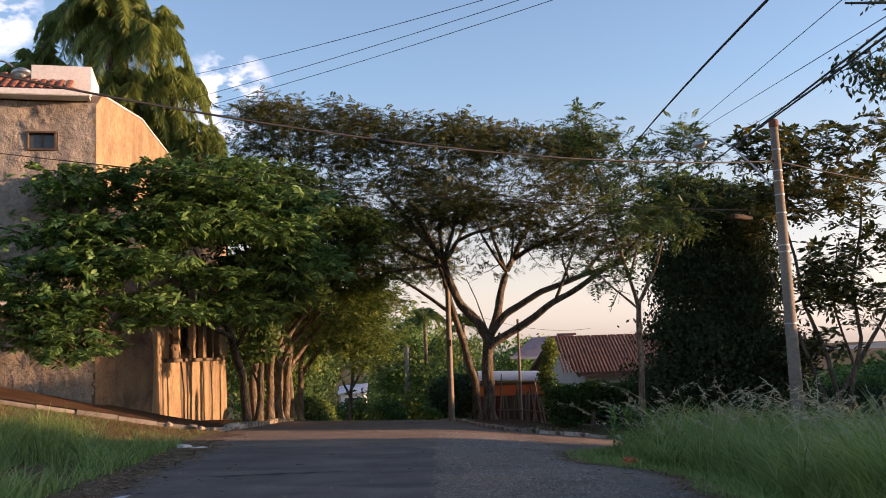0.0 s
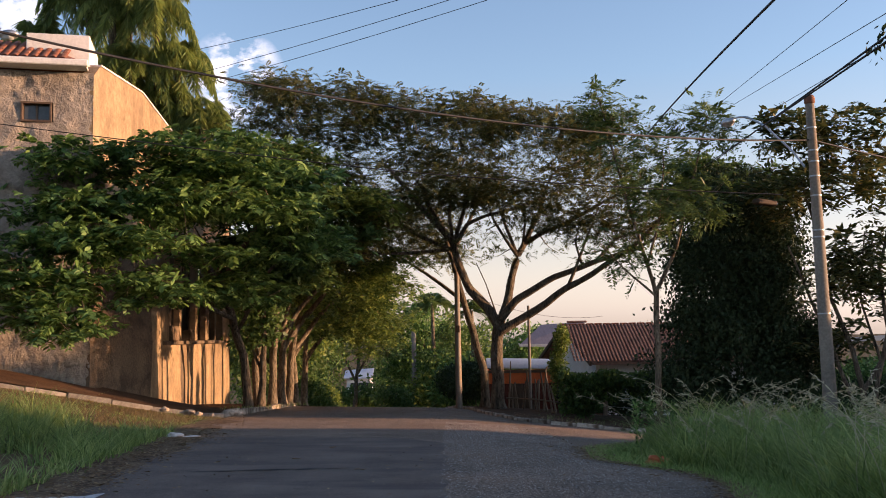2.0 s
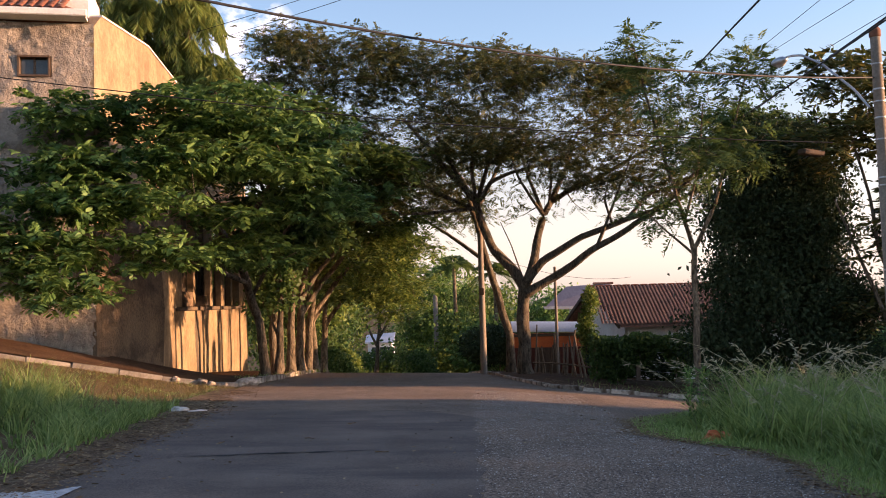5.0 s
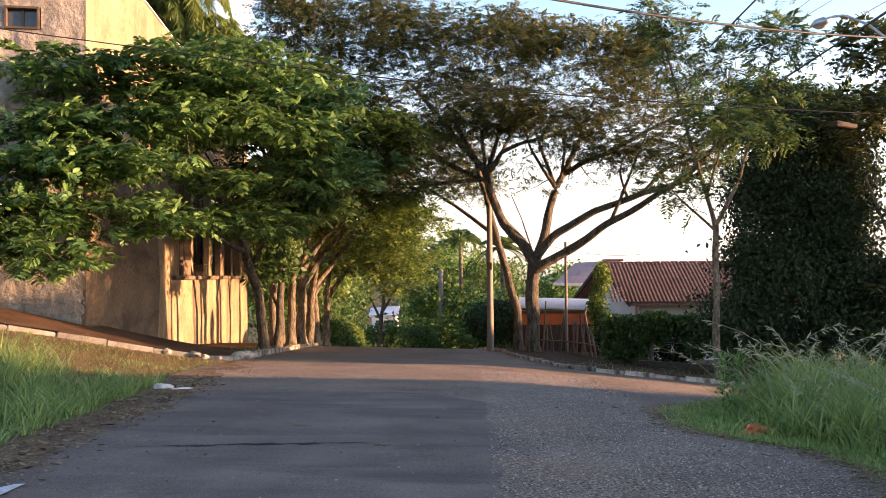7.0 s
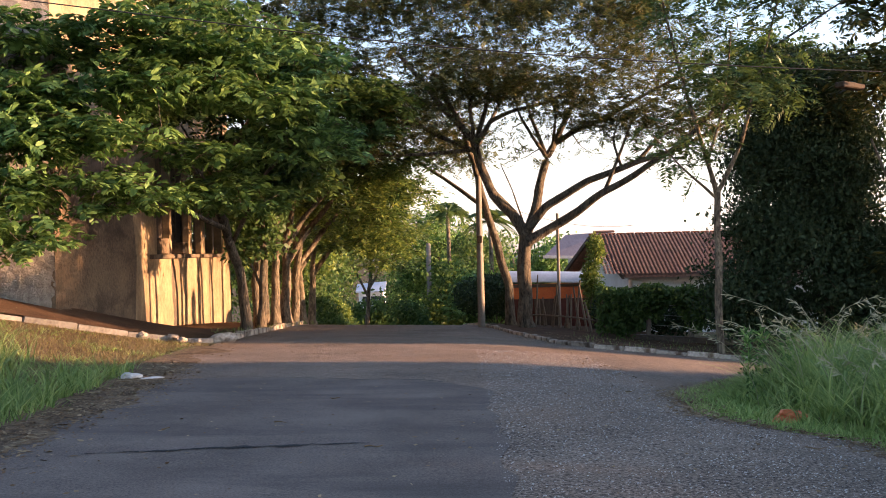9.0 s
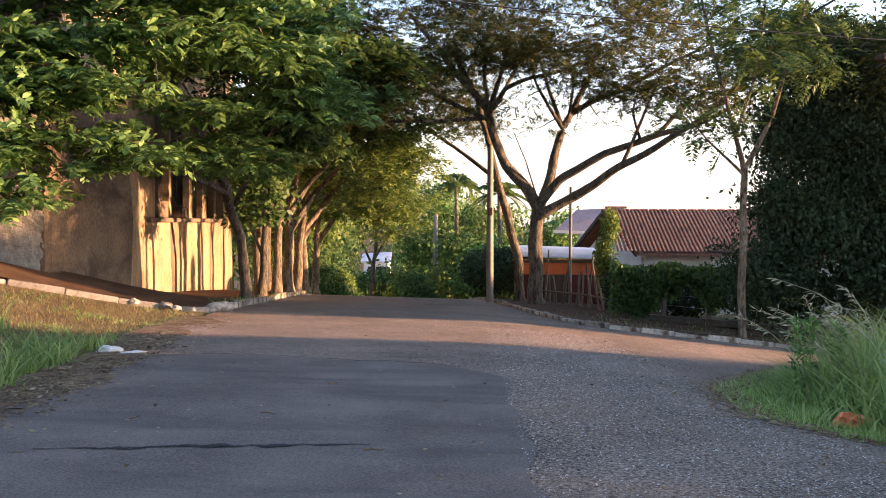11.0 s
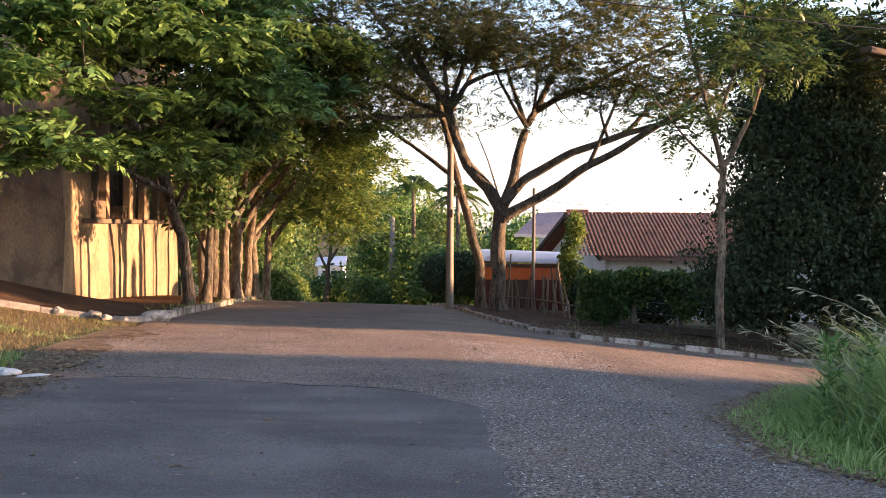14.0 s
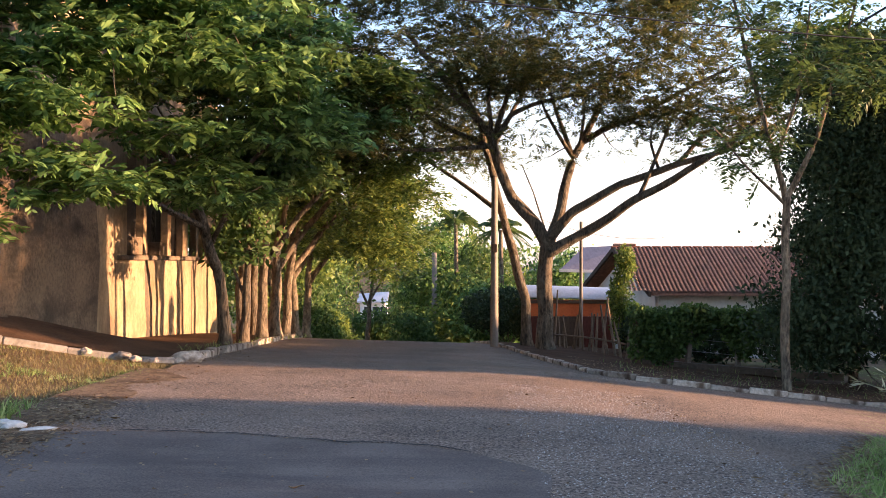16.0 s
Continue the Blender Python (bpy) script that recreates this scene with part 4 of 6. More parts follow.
# row of trunks beside the wall, with thin crowns
for k, (x, y, top, r, mat) in enumerate([(-7.5, 42.1, 8.0, 0.15, M_LEAF_WOOD), (-7.6, 45.0, 8.0, 0.19, M_LEAF_HEDGE), (-7.7, 47.4, 7.5, 0.16, M_LEAF_WOOD), (-8.0, 51.5, 7.0, 0.18, M_LEAF_WOOD), (-8.1, 55.0, 6.5, 0.17, M_LEAF_WOOD)]):
    bb = at_land(x, y, 0.05)
    rr = random.Random(k + 40)
    lx = rr.uniform(-0.2, 0.7)
    limbs = [([bb, bb + (lx * 0.3, 0, 1.6), bb + (lx, -0.3, 3.6), bb + (lx * 1.6 + 0.4, -0.6, 5.4)], r * 1.25, 0.07), ([bb + (lx * 0.6, -0.1, 2.5), bb + (lx + 0.9, 0.3, 4.0), bb + (lx + 2.2, 0.2, 5.4), bb + (lx + 4.4, 0.0, 6.4)], r * 0.8, 0.04)]
    cz = bb[2] + top - 1.6
    lobes = [((bb[0] + lx + 0.6, y, cz), (2.6, 2.4, 1.5), 2), ((bb[0] + 2.6, y + 0.4, cz - 0.6), (2.2, 2.0, 1.2), 1.4), ((bb[0] + 4.2, y, cz - 0.2), (2.0, 2.2, 0.7), 0.9), ((bb[0] + 4.0, y + 1.5, cz - 1.5), (1.6, 2.0, 0.8), 0.7), ((bb[0] - 1.6, y, cz), (1.8, 2.0, 1.3), 1.0)]
    grow("street_tree", "slender street tree with twisted pale trunk", bb, limbs, lobes, 100, ("pinnate", 0.44, 5, 0.21, 0.44, 0.4), mat, M_BARK_PALE, 50 + k, gap=0.04, freq=0.6, per=17, spread=0.36, flat=0.35, group="row of street trees")

b7 = at_land(-7.3, 38.6, 0.05)
limbs = [([b7, b7 + (0.1, 0, 1.5), b7 + (0.2, -0.2, 3.0), b7 + (0.1, -0.3, 4.8)], 0.16, 0.05), ([b7 + (0.1, 0, 1.3), b7 + (-0.5, -0.2, 2.8)], 0.06, 0.03)]
lobes = [((-7.2, 38.2, 2.3), (1.0, 0.9, 0.8), 1.2), ((-7.5, 38.2, 3.7), (1.5, 1.2, 0.9), 1.4), ((-6.2, 38.6, 4.4), (1.6, 1.4, 0.8), 1.2)]
grow("street_tree", "young street tree with low dark broad leaves", b7, limbs, lobes, 150, ("simple", 0.24, 0.5, 0.6), M_LEAF_HEDGE, M_BARK, 47, gap=-0.2, per=26, spread=0.30, flat=0.4, ovate=True)

b8 = at_land(-8.0, 41.5, 0.05)
limbs = [([b8, b8 + (0.0, -0.1, 1.6), b8 + (0.4, -1.0, 3.6), b8 + (0.4, -2.6, 6.0), b8 + (0.1, -3.4, 8.2)], 0.17, 0.05), ([b8 + (0.1, -0.3, 2.4), b8 + (1.6, -2.0, 4.6), b8 + (3.4, -3.2, 6.6)], 0.10, 0.03), ([b8 + (0.1, -0.5, 3.0), b8 + (-0.8, -2.4, 5.2), b8 + (-1.6, -3.8, 7.0)], 0.08, 0.03)]
lobes = [((-8.6, 37.4, 8.0), (1.7, 1.5, 0.7), 1.2), ((-6.4, 37.6, 8.3), (1.9, 1.6, 0.7), 1.3), ((-9.4, 37.0, 6.4), (1.3, 1.3, 0.6), 0.9), ((-7.4, 37.2, 6.7), (1.9, 1.4, 0.7), 1.4), ((-5.0, 37.8, 7.0), (1.7, 1.5, 0.7), 1.3), ((-6.4, 37.6, 5.2), (1.9, 1.4, 0.6), 1.2), ((-8.6, 37.0, 5.0), (1.2, 1.2, 0.6), 0.8), ((-4.4, 38.0, 5.6), (1.6, 1.5, 0.6), 1.1), ((-3.4, 38.6, 6.8), (1.4, 1.5, 0.6), 0.8), ((-6.0, 38.0, 3.9), (1.5, 1.2, 0.5), 0.8)]
grow("street_tree", "leafy street tree with a dense dark layered crown", b8, limbs, lobes, 250, ("pinnate", 0.42, 5, 0.23, 0.42, 0.4), M_LEAF_HEDGE, M_BARK_PALE, 48, gap=-0.1, freq=0.8, per=12, spread=0.34, flat=0.3, ovate=True, group="row of street trees")

# thin young tree at the corner of the right kerb
b3 = at_land(6.45, 31.9, 0.08)
limbs = [([b3, (6.42, 31.9, 0.5), (6.42, 31.9, 2.95)], 0.11, 0.085), ([(6.42, 31.9, 2.9), (6.0, 31.8, 4.4), (5.4, 31.6, 6.4), (4.8, 31.5, 9.0)], 0.07, 0.02), ([(6.42, 31.9, 2.9), (7.1, 31.9, 4.2), (7.7, 31.8, 6.4), (8.2, 31.6, 8.4)], 0.07, 0.02), ([(6.4, 31.9, 2.8), (5.4, 31.4, 3.6), (4.6, 31.0, 4.4)], 0.04, 0.015), ([(6.2, 31.9, 3.8), (6.5, 31.2, 5.2), (6.6, 30.8, 7.0)], 0.05, 0.02)]
lobes = [((4.9, 31.5, 8.3), (0.9, 0.9, 1.3), 1.0), ((6.0, 31.4, 7.2), (1.4, 1.2, 1.0), 1.0), ((8.1, 31.6, 8.0), (1.1, 0.9, 0.9), 1.0), ((6.6, 30.4, 5.6), (1.6, 1.2, 0.7), 1.1), ((5.2, 31.4, 3.9), (1.1, 0.8, 0.8), 0.6), ((7.6, 31.2, 5.8), (1.3, 1.0, 0.9), 0.8)]
grow("young_tree", "slim young tree with open feathery tufts", b3, limbs, lobes, 120, ("pinnate", 0.55, 9, 0.17, 0.34, 0.35), M_LEAF_TOP, M_BARK_PALE, 12, gap=-0.2, per=7, spread=0.28, twig=0.009)

# dense dark tree wrapped in creeper, and a taller one behind it
b4 = at_land(10.4, 35.0, 0)
limbs = [([b4, b4 + (0.1, 0, 3.0), b4 + (0, 0, 5.0), b4 + (-0.3, 0.1, 6.8)], 0.2, 0.05), ([b4 + (0, 0, 2.5), b4 + (1.2, 0.3, 5.5)], 0.09, 0.03), ([b4 + (0, 0, 2.0), b4 + (-1.2, 0.2, 4.5)], 0.09, 0.03)]
lobes = [((10.0, 34.8, 5.6), (1.6, 1.3, 1.3), 1.4), ((10.2, 34.8, 3.9), (1.9, 1.4, 1.5), 1.8), ((10.2, 34.6, 1.4), (2.2, 1.5, 2.0), 2.0), ((8.8, 34.8, 5.0), (1.0, 1.1, 1.1), 0.7), ((8.9, 34.6, 2.6), (1.3, 1.2, 2.0), 1.4), ((11.0, 34.8, 2.2), (0.9, 1.2, 2.0), 0.9), ((11.0, 35.0, 4.8), (0.8, 1.0, 0.8), 0.5), ((8.0, 34.4, 0.3), (1.1, 1.0, 1.2), 0.8), ((8.2, 34.8, 3.9), (0.8, 0.9, 0.5), 0.35), ((11.9, 35.0, 1.2), (0.8, 0.8, 0.8), 0.4), ((9.3, 34.8, 6.6), (1.1, 1.0, 0.45), 0.5), ((8.1, 34.6, 1.9), (0.6, 0.8, 0.4), 0.25), ((11.4, 35.0, 3.7), (0.7, 0.8, 0.4), 0.3)]
grow("creeper_clad_tree", "dense dark tree wrapped to the ground in creeper", b4, limbs, lobes, 480, ("simple", 0.145, 0.5, 0.9), M_LEAF_DARK, seed=21, gap=-0.10, freq=0.8, per=200, spread=0.38, flat=0.8)
lobes = [((9.4, 36.4, 7.4), (1.6, 1.3, 0.6), 1.2), ((11.2, 36.6, 7.0), (1.5, 1.3, 0.6), 1.0), ((8.4, 36.2, 6.4), (1.2, 1.1, 0.5), 0.7), ((10.4, 36.4, 6.3), (1.6, 1.2, 0.5), 0.8)]
b9 = at_land(10.0, 37.2, 0)
limbs = [([b9, b9 + (0.1, 0, 4.0), b9 + (0.0, -0.2, 7.0), b9 + (-0.4, -0.4, 8.6)], 0.14, 0.04), ([b9 + (0.1, 0, 4.5), b9 + (1.2, -0.4, 7.6)], 0.07, 0.03)]
grow("feathery_tree", "open feathery tree rising out of the dark creeper", b9, limbs, lobes, 170, ("pinnate", 0.42, 7, 0.15, 0.42, 0.35), M_LEAF_HEDGE, seed=24, gap=-0.1, freq=0.6, per=12, spread=0.34, flat=0.3)

# many-stemmed broad-leaved tree behind the street lamp
b5 = at_land(13.0, 31.5 + 1.2, 0)
limbs = [([b5, b5 + (0.1, 0, 1.3), b5 + (-0.2, 0, 2.8), b5 + (-0.9, -0.2, 4.6), b5 + (-1.1, -0.3, 6.2), b5 + (-1.7, -0.4, 8.2)], 0.10, 0.03), ([b5 + (0.3, 0.1, 0), b5 + (0.5, 0, 1.6), b5 + (1.0, 0, 3.4), b5 + (0.8, 0, 5.2), b5 + (1.3, 0.1, 7.0), b5 + (1.5, 0.2, 8.6)], 0.09, 0.03), ([b5 + (0.7, 0, 2.4), b5 + (0.2, 0.1, 4.4), b5 + (0.4, 0, 6.6)], 0.05, 0.02), ([b5 + (0.1, 0, 1.5), b5 + (1.8, 0.1, 4.0), b5 + (2.9, 0.2, 6.0)], 0.09, 0.03), ([b5 + (-0.2, 0, 1.0), b5 + (-1.0, 0.1, 3.4), b5 + (-2.0, 0.2, 6.2)], 0.08, 0.03)]
lobes = [((11.6, 32.2, 8.0), (1.7, 1.4, 1.0), 1.3), ((14.2, 32.6, 8.0), (1.8, 1.4, 1.2), 1.5), ((13.0, 32.5, 6.6), (2.2, 1.6, 1.0), 1.2), ((15.3, 32.6, 5.4), (1.6, 1.4, 1.2), 1.0), ((11.0, 32.6, 6.0), (1.2, 1.2, 1.1), 0.8), ((13.6, 32.5, 3.8), (2.0, 1.4, 1.2), 0.6), ((14.9, 32.7, 2.9), (1.1, 1.0, 1.0), 0.6), ((12.3, 32.6, 3.4), (0.8, 1.0, 1.3), 0.5), ((12.6, 33.4, 1.4), (1.2, 0.9, 1.0), 0.6)]
grow("broad_leaved_tree", "many-stemmed tree with large dark leaves in open tufts", b5, limbs, lobes, 200, ("pinnate", 0.42, 4, 0.32, 0.34, 0.5), M_LEAF_BROAD, seed=33, gap=0.06, freq=0.7, per=8, spread=0.26)

# tree beside the camera's start whose branch tips reach into view on the right
b6 = at_land(12.5, 14.5, 0)
limbs = [([b6, b6 + (0.1, 0, 3.5), b6 + (-0.6, 0.3, 6.5), b6 + (-2.2, 1.0, 8.6)], 0.24, 0.08), ([b6 + (-1.0, 0.5, 7.2), b6 + (-3.2, 1.6, 8.0), b6 + (-5.0, 2.6, 8.4)], 0.08, 0.02), ([b6 + (0, 0, 4.5), b6 + (1.6, -0.4, 7.0)], 0.1, 0.04), ([b6 + (-0.4, 0.2, 6.0), b6 + (-2.6, 2.0, 6.6), b6 + (-4.3, 3.0, 6.7)], 0.06, 0.02)]
lobes = [((8.0, 17.0, 8.5), (1.3, 1.0, 0.55), 1.0), ((10.2, 15.8, 9.2), (1.6, 1.4, 0.9), 1.4), ((12.8, 14.5, 9.4), (2.4, 2.2, 1.3), 2.0), ((8.5, 17.6, 6.5), (0.7, 0.6, 0.35), 0.4)]
grow("roadside_tree", "dark leaved roadside tree with hanging branch tips", b6, limbs, lobes, 170, ("simple", 0.15, 0.42, 0.8), M_LEAF_DARK, seed=37, gap=-0.1, per=40, spread=0.30)


# weeping palms behind the building
def weeping_palm(label, x, y, crown_z, seed, reach=3.4, fronds=34):
    """A palm whose long feather fronds arch over and hang in curtains."""
    rng = np.random.default_rng(seed)
    b = at_land(x, y)
    root = thing("weeping_palm", label, "palm tree", "palms behind the building", b)
    h = crown_z - b[2]
    v, f = tube(np.array([[0, 0, 0], [0.15, 0, h * 0.5], [0, 0, h]]), [0.26, 0.19, 0.16], 9)
    link_mesh("trunk", v, f, M_BARK_PALE, root, "", True)
    q, ribs = [], []
    for k in range(fronds):
        a = k * 2.4 + rng.uniform(-0.25, 0.25)
        el = rng.uniform(-0.35, 1.35)
        r = reach * rng.uniform(0.75, 1.1)
        s_ = np.linspace(0.04, 1, 46)
        d = np.array([np.cos(a) * np.cos(el), np.sin(a) * np.cos(el), np.sin(el)])
        p = d[None] * (s_ * r)[:, None]
        p[:, 2] += h - r * 0.85 * s_ ** 2.3 * (0.6 + 0.4 * np.cos(el))
        p[:, :2] *= (1 - 0.22 * s_ ** 2)[:, None]
        t = unit(np.gradient(p, axis=0))
        sd = unit(np.cross(t, np.array([0, 0, 1.0])))
        ribs.append(tube(p[::5], np.linspace(0.035, 0.010, len(p[::5])), 4))
        for sg in (-1, 1):
            for rep_ in range(2):
                al = unit(t * 0.35 + sd * sg * 0.55 - np.array([0, 0, 0.75]) + rng.normal(0, 0.16, p.shape))
                q.append(leaf_quads(p + rng.normal(0, 0.03, p.shape), al, unit(np.cross(al, sd + rng.normal(0, 0.3, p.shape))), (0.62 * np.sin(s_ * 2.6 + 0.3) + 0.16) * rng.uniform(0.8, 1.2, len(s_)), np.full(46, 0.062)))
    v, f = merge(q)
    link_mesh("crown", v, f, M_LEAF_WEEP, root, "curtains of hanging green fronds")
    v, f = merge(ribs)
    link_mesh("frond_stalk", v, f, M_LEAF_WEEP, root)


for k, (x, y, z, r) in enumerate([(-15.2, 46.8, 17.6, 3.3), (-17.4, 47.6, 18.6, 3.2), (-13.6, 46.0, 17.6, 2.6), (-12.7, 46.4, 15.0, 2.3), (-11.6, 46.6, 12.3, 2.2), (-19.8, 47.2, 16.2, 2.9), (-14.8, 45.6, 14.4, 2.8), (-17.2, 48.8, 14.6, 3.0), (-13.4, 46.6, 13.0, 2.5), (-12.4, 47.4, 10.8, 2.3), (-18.9, 46.9, 14.2, 2.8), (-15.8, 46.2, 19.2, 2.8)]):
    weeping_palm("tall palm with curtains of drooping green fronds behind the parapet", x, y, z, 60 + k, r * 1.12)
for k, (x, y, zc, r) in enumerate([(-11.8, 49.0, 9.6, 2.0), (-9.4, 49.6, 9.0, 2.0), (-13.6, 48.2, 10.6, 1.8)]):
    bb = at_land(x, y)
    limbs = [([bb, bb + (0.1, 0, 4.0), np.array((x, y, zc))], 0.2, 0.06)]
    grow("garden_tree", "dark leafy tree between the palms and the street trees", bb, limbs, [((x, y, zc), (r, r, 1.8), 2), ((x + 0.6, y, zc + 1.2), (r * 0.7, r * 0.7, 1.0), 1)], 110, ("simple", 0.26, 0.5, 0.5), M_LEAF_HEDGE, M_BARK, 70 + k, gap=-0.2, per=36, spread=0.42, group="garden trees")


# ---- poles, lamp, wires ----
def cable(name, pts, r, label, sag=0.0, n=24):
    """A hanging wire through its supports."""
    run = []
    for a, b in zip(pts[:-1], pts[1:]):
        a, b = np.array(a, float), np.array(b, float)
        t = np.linspace(0, 1, n)[:, None]
        p = a * (1 - t) + b * t
        p[:, 2] -= 4 * sag * (t * (1 - t))[:, 0]
        run.append(p if not run else p[1:])
    p = np.concatenate(run)
    v, f = tube(p, np.full(len(p), r), 5)
    return tagged(link_mesh(name, v, f, M_CABLE, smooth=True), label, "cable")


PB = at_land(7.54, 21.0, -0.3)
pole = thing("utility_pole", "round tapered concrete pole with steel straps and lamp arm", "utility pole", at=PB)
H = 6.27 - PB[2]
pole.rotation_euler = (0, radians(-0.9), 0)
v, f = lathe([(0.150, 0), (0.148, 0.4), (0.088, H - 0.12), (0.088, H)], 18)
pole_shaft = link_mesh("shaft", v, f, M_CONCRETE, pole, "", True)
v, f = lathe([(0.092, H - 0.02), (0.106, H), (0.106, H + 0.10), (0.08, H + 0.16), (0.0, H + 0.17)], 14)
link_mesh("cap", v, f, surface("rusty_cap", (0.13, 0.055, 0.035), (0.24, 0.11, 0.07), 0.85, 20, 3, 0.3, 0.005), pole, "rust-brown cap", True)
for z in (1.95, 3.50, 3.64, 4.35, 4.75, 5.05, 5.28, 5.75):
    rz = 0.150 - 0.062 * (z - PB[2]) / H + 0.006
    v, f = lathe([(rz, z - PB[2] - 0.015), (rz + 0.006, z - PB[2]), (rz, z - PB[2] + 0.015)], 14)
    link_mesh("strap", v, f, M_GALV, pole_shaft, "", True)
arm_pts = np.array([(7.36, 21.02, 4.95), (7.25, 21.35, 5.35), (7.02, 22.3, 6.1), (6.88, 23.0, 6.46), (6.76, 23.35, 6.54), (6.66, 23.5, 6.52)]) - PB
v, f = tube(resample(arm_pts, 0.12), np.full(len(resample(arm_pts, 0.12)), 0.024), 8)
arm = link_mesh("lamp_arm", v, f, M_GALV, pole, "bent galvanised lamp arm", True)


def lamp_head(parent, m):
    v, f = lathe([(0.0, 0.10), (0.07, 0.09), (0.12, 0.04), (0.135, 0.0), (0.12, -0.03), (0.085, -0.07), (0.0, -0.085)], 14)
    v = v * np.array([1.0, 1.7, 1.0])
    h = link_mesh("lamp_head", v, f, M_GALV, parent, "grey street lamp head", True)
    h.matrix_local = m
    v, f = lathe([(0.0, -0.115), (0.06, -0.105), (0.095, -0.06), (0.10, -0.045)], 12)
    link_mesh("lens", v * np.array([1.0, 1.6, 1.0]), f, M_LENS, h, "clear lamp glass", True)
    return h


lamp_head(pole, pose(*(np.array((6.60, 23.55, 6.47)) - PB), 0, -14, 20))


def small_pole(name, label, x, y, top, r0, r1, square=False):
    b = at_land(x, y, -0.2)
    root = thing(name, label, "utility pole", at=b)
    v, f = lathe([(r0, 0), (r1, top - b[2]), (0.0, top - b[2] + 0.01)], 4 if square else 12)
    link_mesh("shaft", v, f, M_CONCRETE, root, "", not square)
    return root, b


pole_b, bb = small_pole("utility_pole", "square concrete pole beside the trees", 0.30, 44.5, 4.5, 0.150, 0.110, True)
bm = box((-0.09, -0.24, 3.55), (0.09, -0.14, 3.85), 0.015)
part("meter_plate", bm, M_DARKWOOD, pole_b, "small dark plate on the pole")
pole_c, bb = small_pole("utility_pole", "short grey pole down the street", -2.78, 75, 2.1, 0.20, 0.16)
pole_d, bb = small_pole("utility_pole", "thin dark pole behind the fence", 3.6, 46.5, 3.0, 0.07, 0.06)
# pole out of view behind the bank: its lamp looks over the roughcast front
LP = at_land(-11.5, 20.5, 0)
pole_e = thing("street_lamp", "street lamp on a bent arm over the bank", "street lamp", at=LP)
v, f = lathe([(0.14, 0), (0.10, 8.6 - LP[2])], 12)
link_mesh("shaft", v, f, M_CONCRETE, pole_e, "", True)
arm_pts = resample(np.array([(-11.5, 20.5, 6.7), (-10.9, 20.55, 7.25), (-10.09, 20.6, 7.86), (-9.6, 20.7, 8.24), (-9.35, 20.75, 8.22), (-9.2, 20.8, 8.1)]) - LP, 0.12)
v, f = tube(arm_pts, np.full(len(arm_pts), 0.025), 7)
link_mesh("lamp_arm", v, f, M_GALV, pole_e, "", True)
lamp_head(pole_e, pose(*(np.array((-9.03, 20.8, 7.97)) - LP), 0, 18, 80))

LB = at_land(10.7, 36.2, 0)
pole_f = thing("street_lamp", "flat dark lamp on an arm among the trees", "street lamp", at=LB)
v, f = lathe([(0.11, 0), (0.08, 6.0 - LB[2])], 10)
link_mesh("shaft", v, f, M_CONCRETE, pole_f, "", True)
ap = resample(np.array([(10.7, 36.2, 5.75), (10.4, 33.8, 5.75), (9.85, 31.4, 5.6)]) - LB, 0.2)
v, f = tube(ap, np.full(len(ap), 0.025), 6)
link_mesh("lamp_arm", v, f, M_GALV, pole_f, "", True)
part("lamp_head", box((-0.38, -0.16, -0.07), (0.38, 0.16, 0.08), 0.03, Matrix.Translation(np.array((9.72, 31.1, 5.56)) - LB) @ pose(0, 0, 0, 0, 4, 25)), M_DARKWOOD, pole_f, "flat dark lamp housing")
cable("power_cable", [(-7.6, 11.0, 5.60), (7.40, 21.0, 5.50)], 0.018, "thick black cable slung across the street", 0.53, 30)
cable("power_cable", [(7.43, 21.0, 5.50), (19, 27, 5.2)], 0.020, "thick black cable beyond the pole", 0.3)
cable("telephone_cable", [(-14.5, 24.0, 7.45), (-1.15, 26.0, 5.86), (9.0, 27.5, 5.3)], 0.013, "thin black cable over the bank", 0.06)
cable("power_cable", [(3.9, 9.5, 5.5), (6.16, 31.0, 7.76)], 0.020, "taut black cable along the street", -0.1)
for k, (a_, b_) in enumerate([((6.09, 14.0, 6.59), (8.59, 34.0, 8.85)), ((5.76, 12.0, 5.64), (9.41, 34.0, 9.13)), ((5.73, 12.0, 5.27), (9.77, 34.0, 8.4)), ((4.79, 10.0, 4.84), (9.43, 36.0, 7.65)), ((4.85, 10.0, 4.80), (9.1, 36.0, 7.5))]):
    d_ = (np.array(b_) - np.array(a_)) * 0.25
    cable("overhead_wire", [tuple(np.array(a_) - d_), b_], 0.007 if k < 3 else 0.016, "overhead wire along the street", 0.0)
for a_, b_ in (((-10.76, 45.0, 15.39), (0.92, 33.0, 13.81)), ((-11.71, 45.0, 14.05), (2.3, 33.0, 13.77)), ((-10.11, 45.0, 13.89), (3.49, 33.0, 13.73))):
    d_ = (np.array(b_) - np.array(a_)) * 0.5
    cable("high_wire", [tuple(np.array(a_) - d_), tuple(np.array(b_) + d_)], 0.013, "thin high wire across the sky", 0.35)
cable("service_wire", [(0.30, 44.5, 3.7), (8.2, 54, 2.6)], 0.010, "sagging service wire to the house", 0.5)


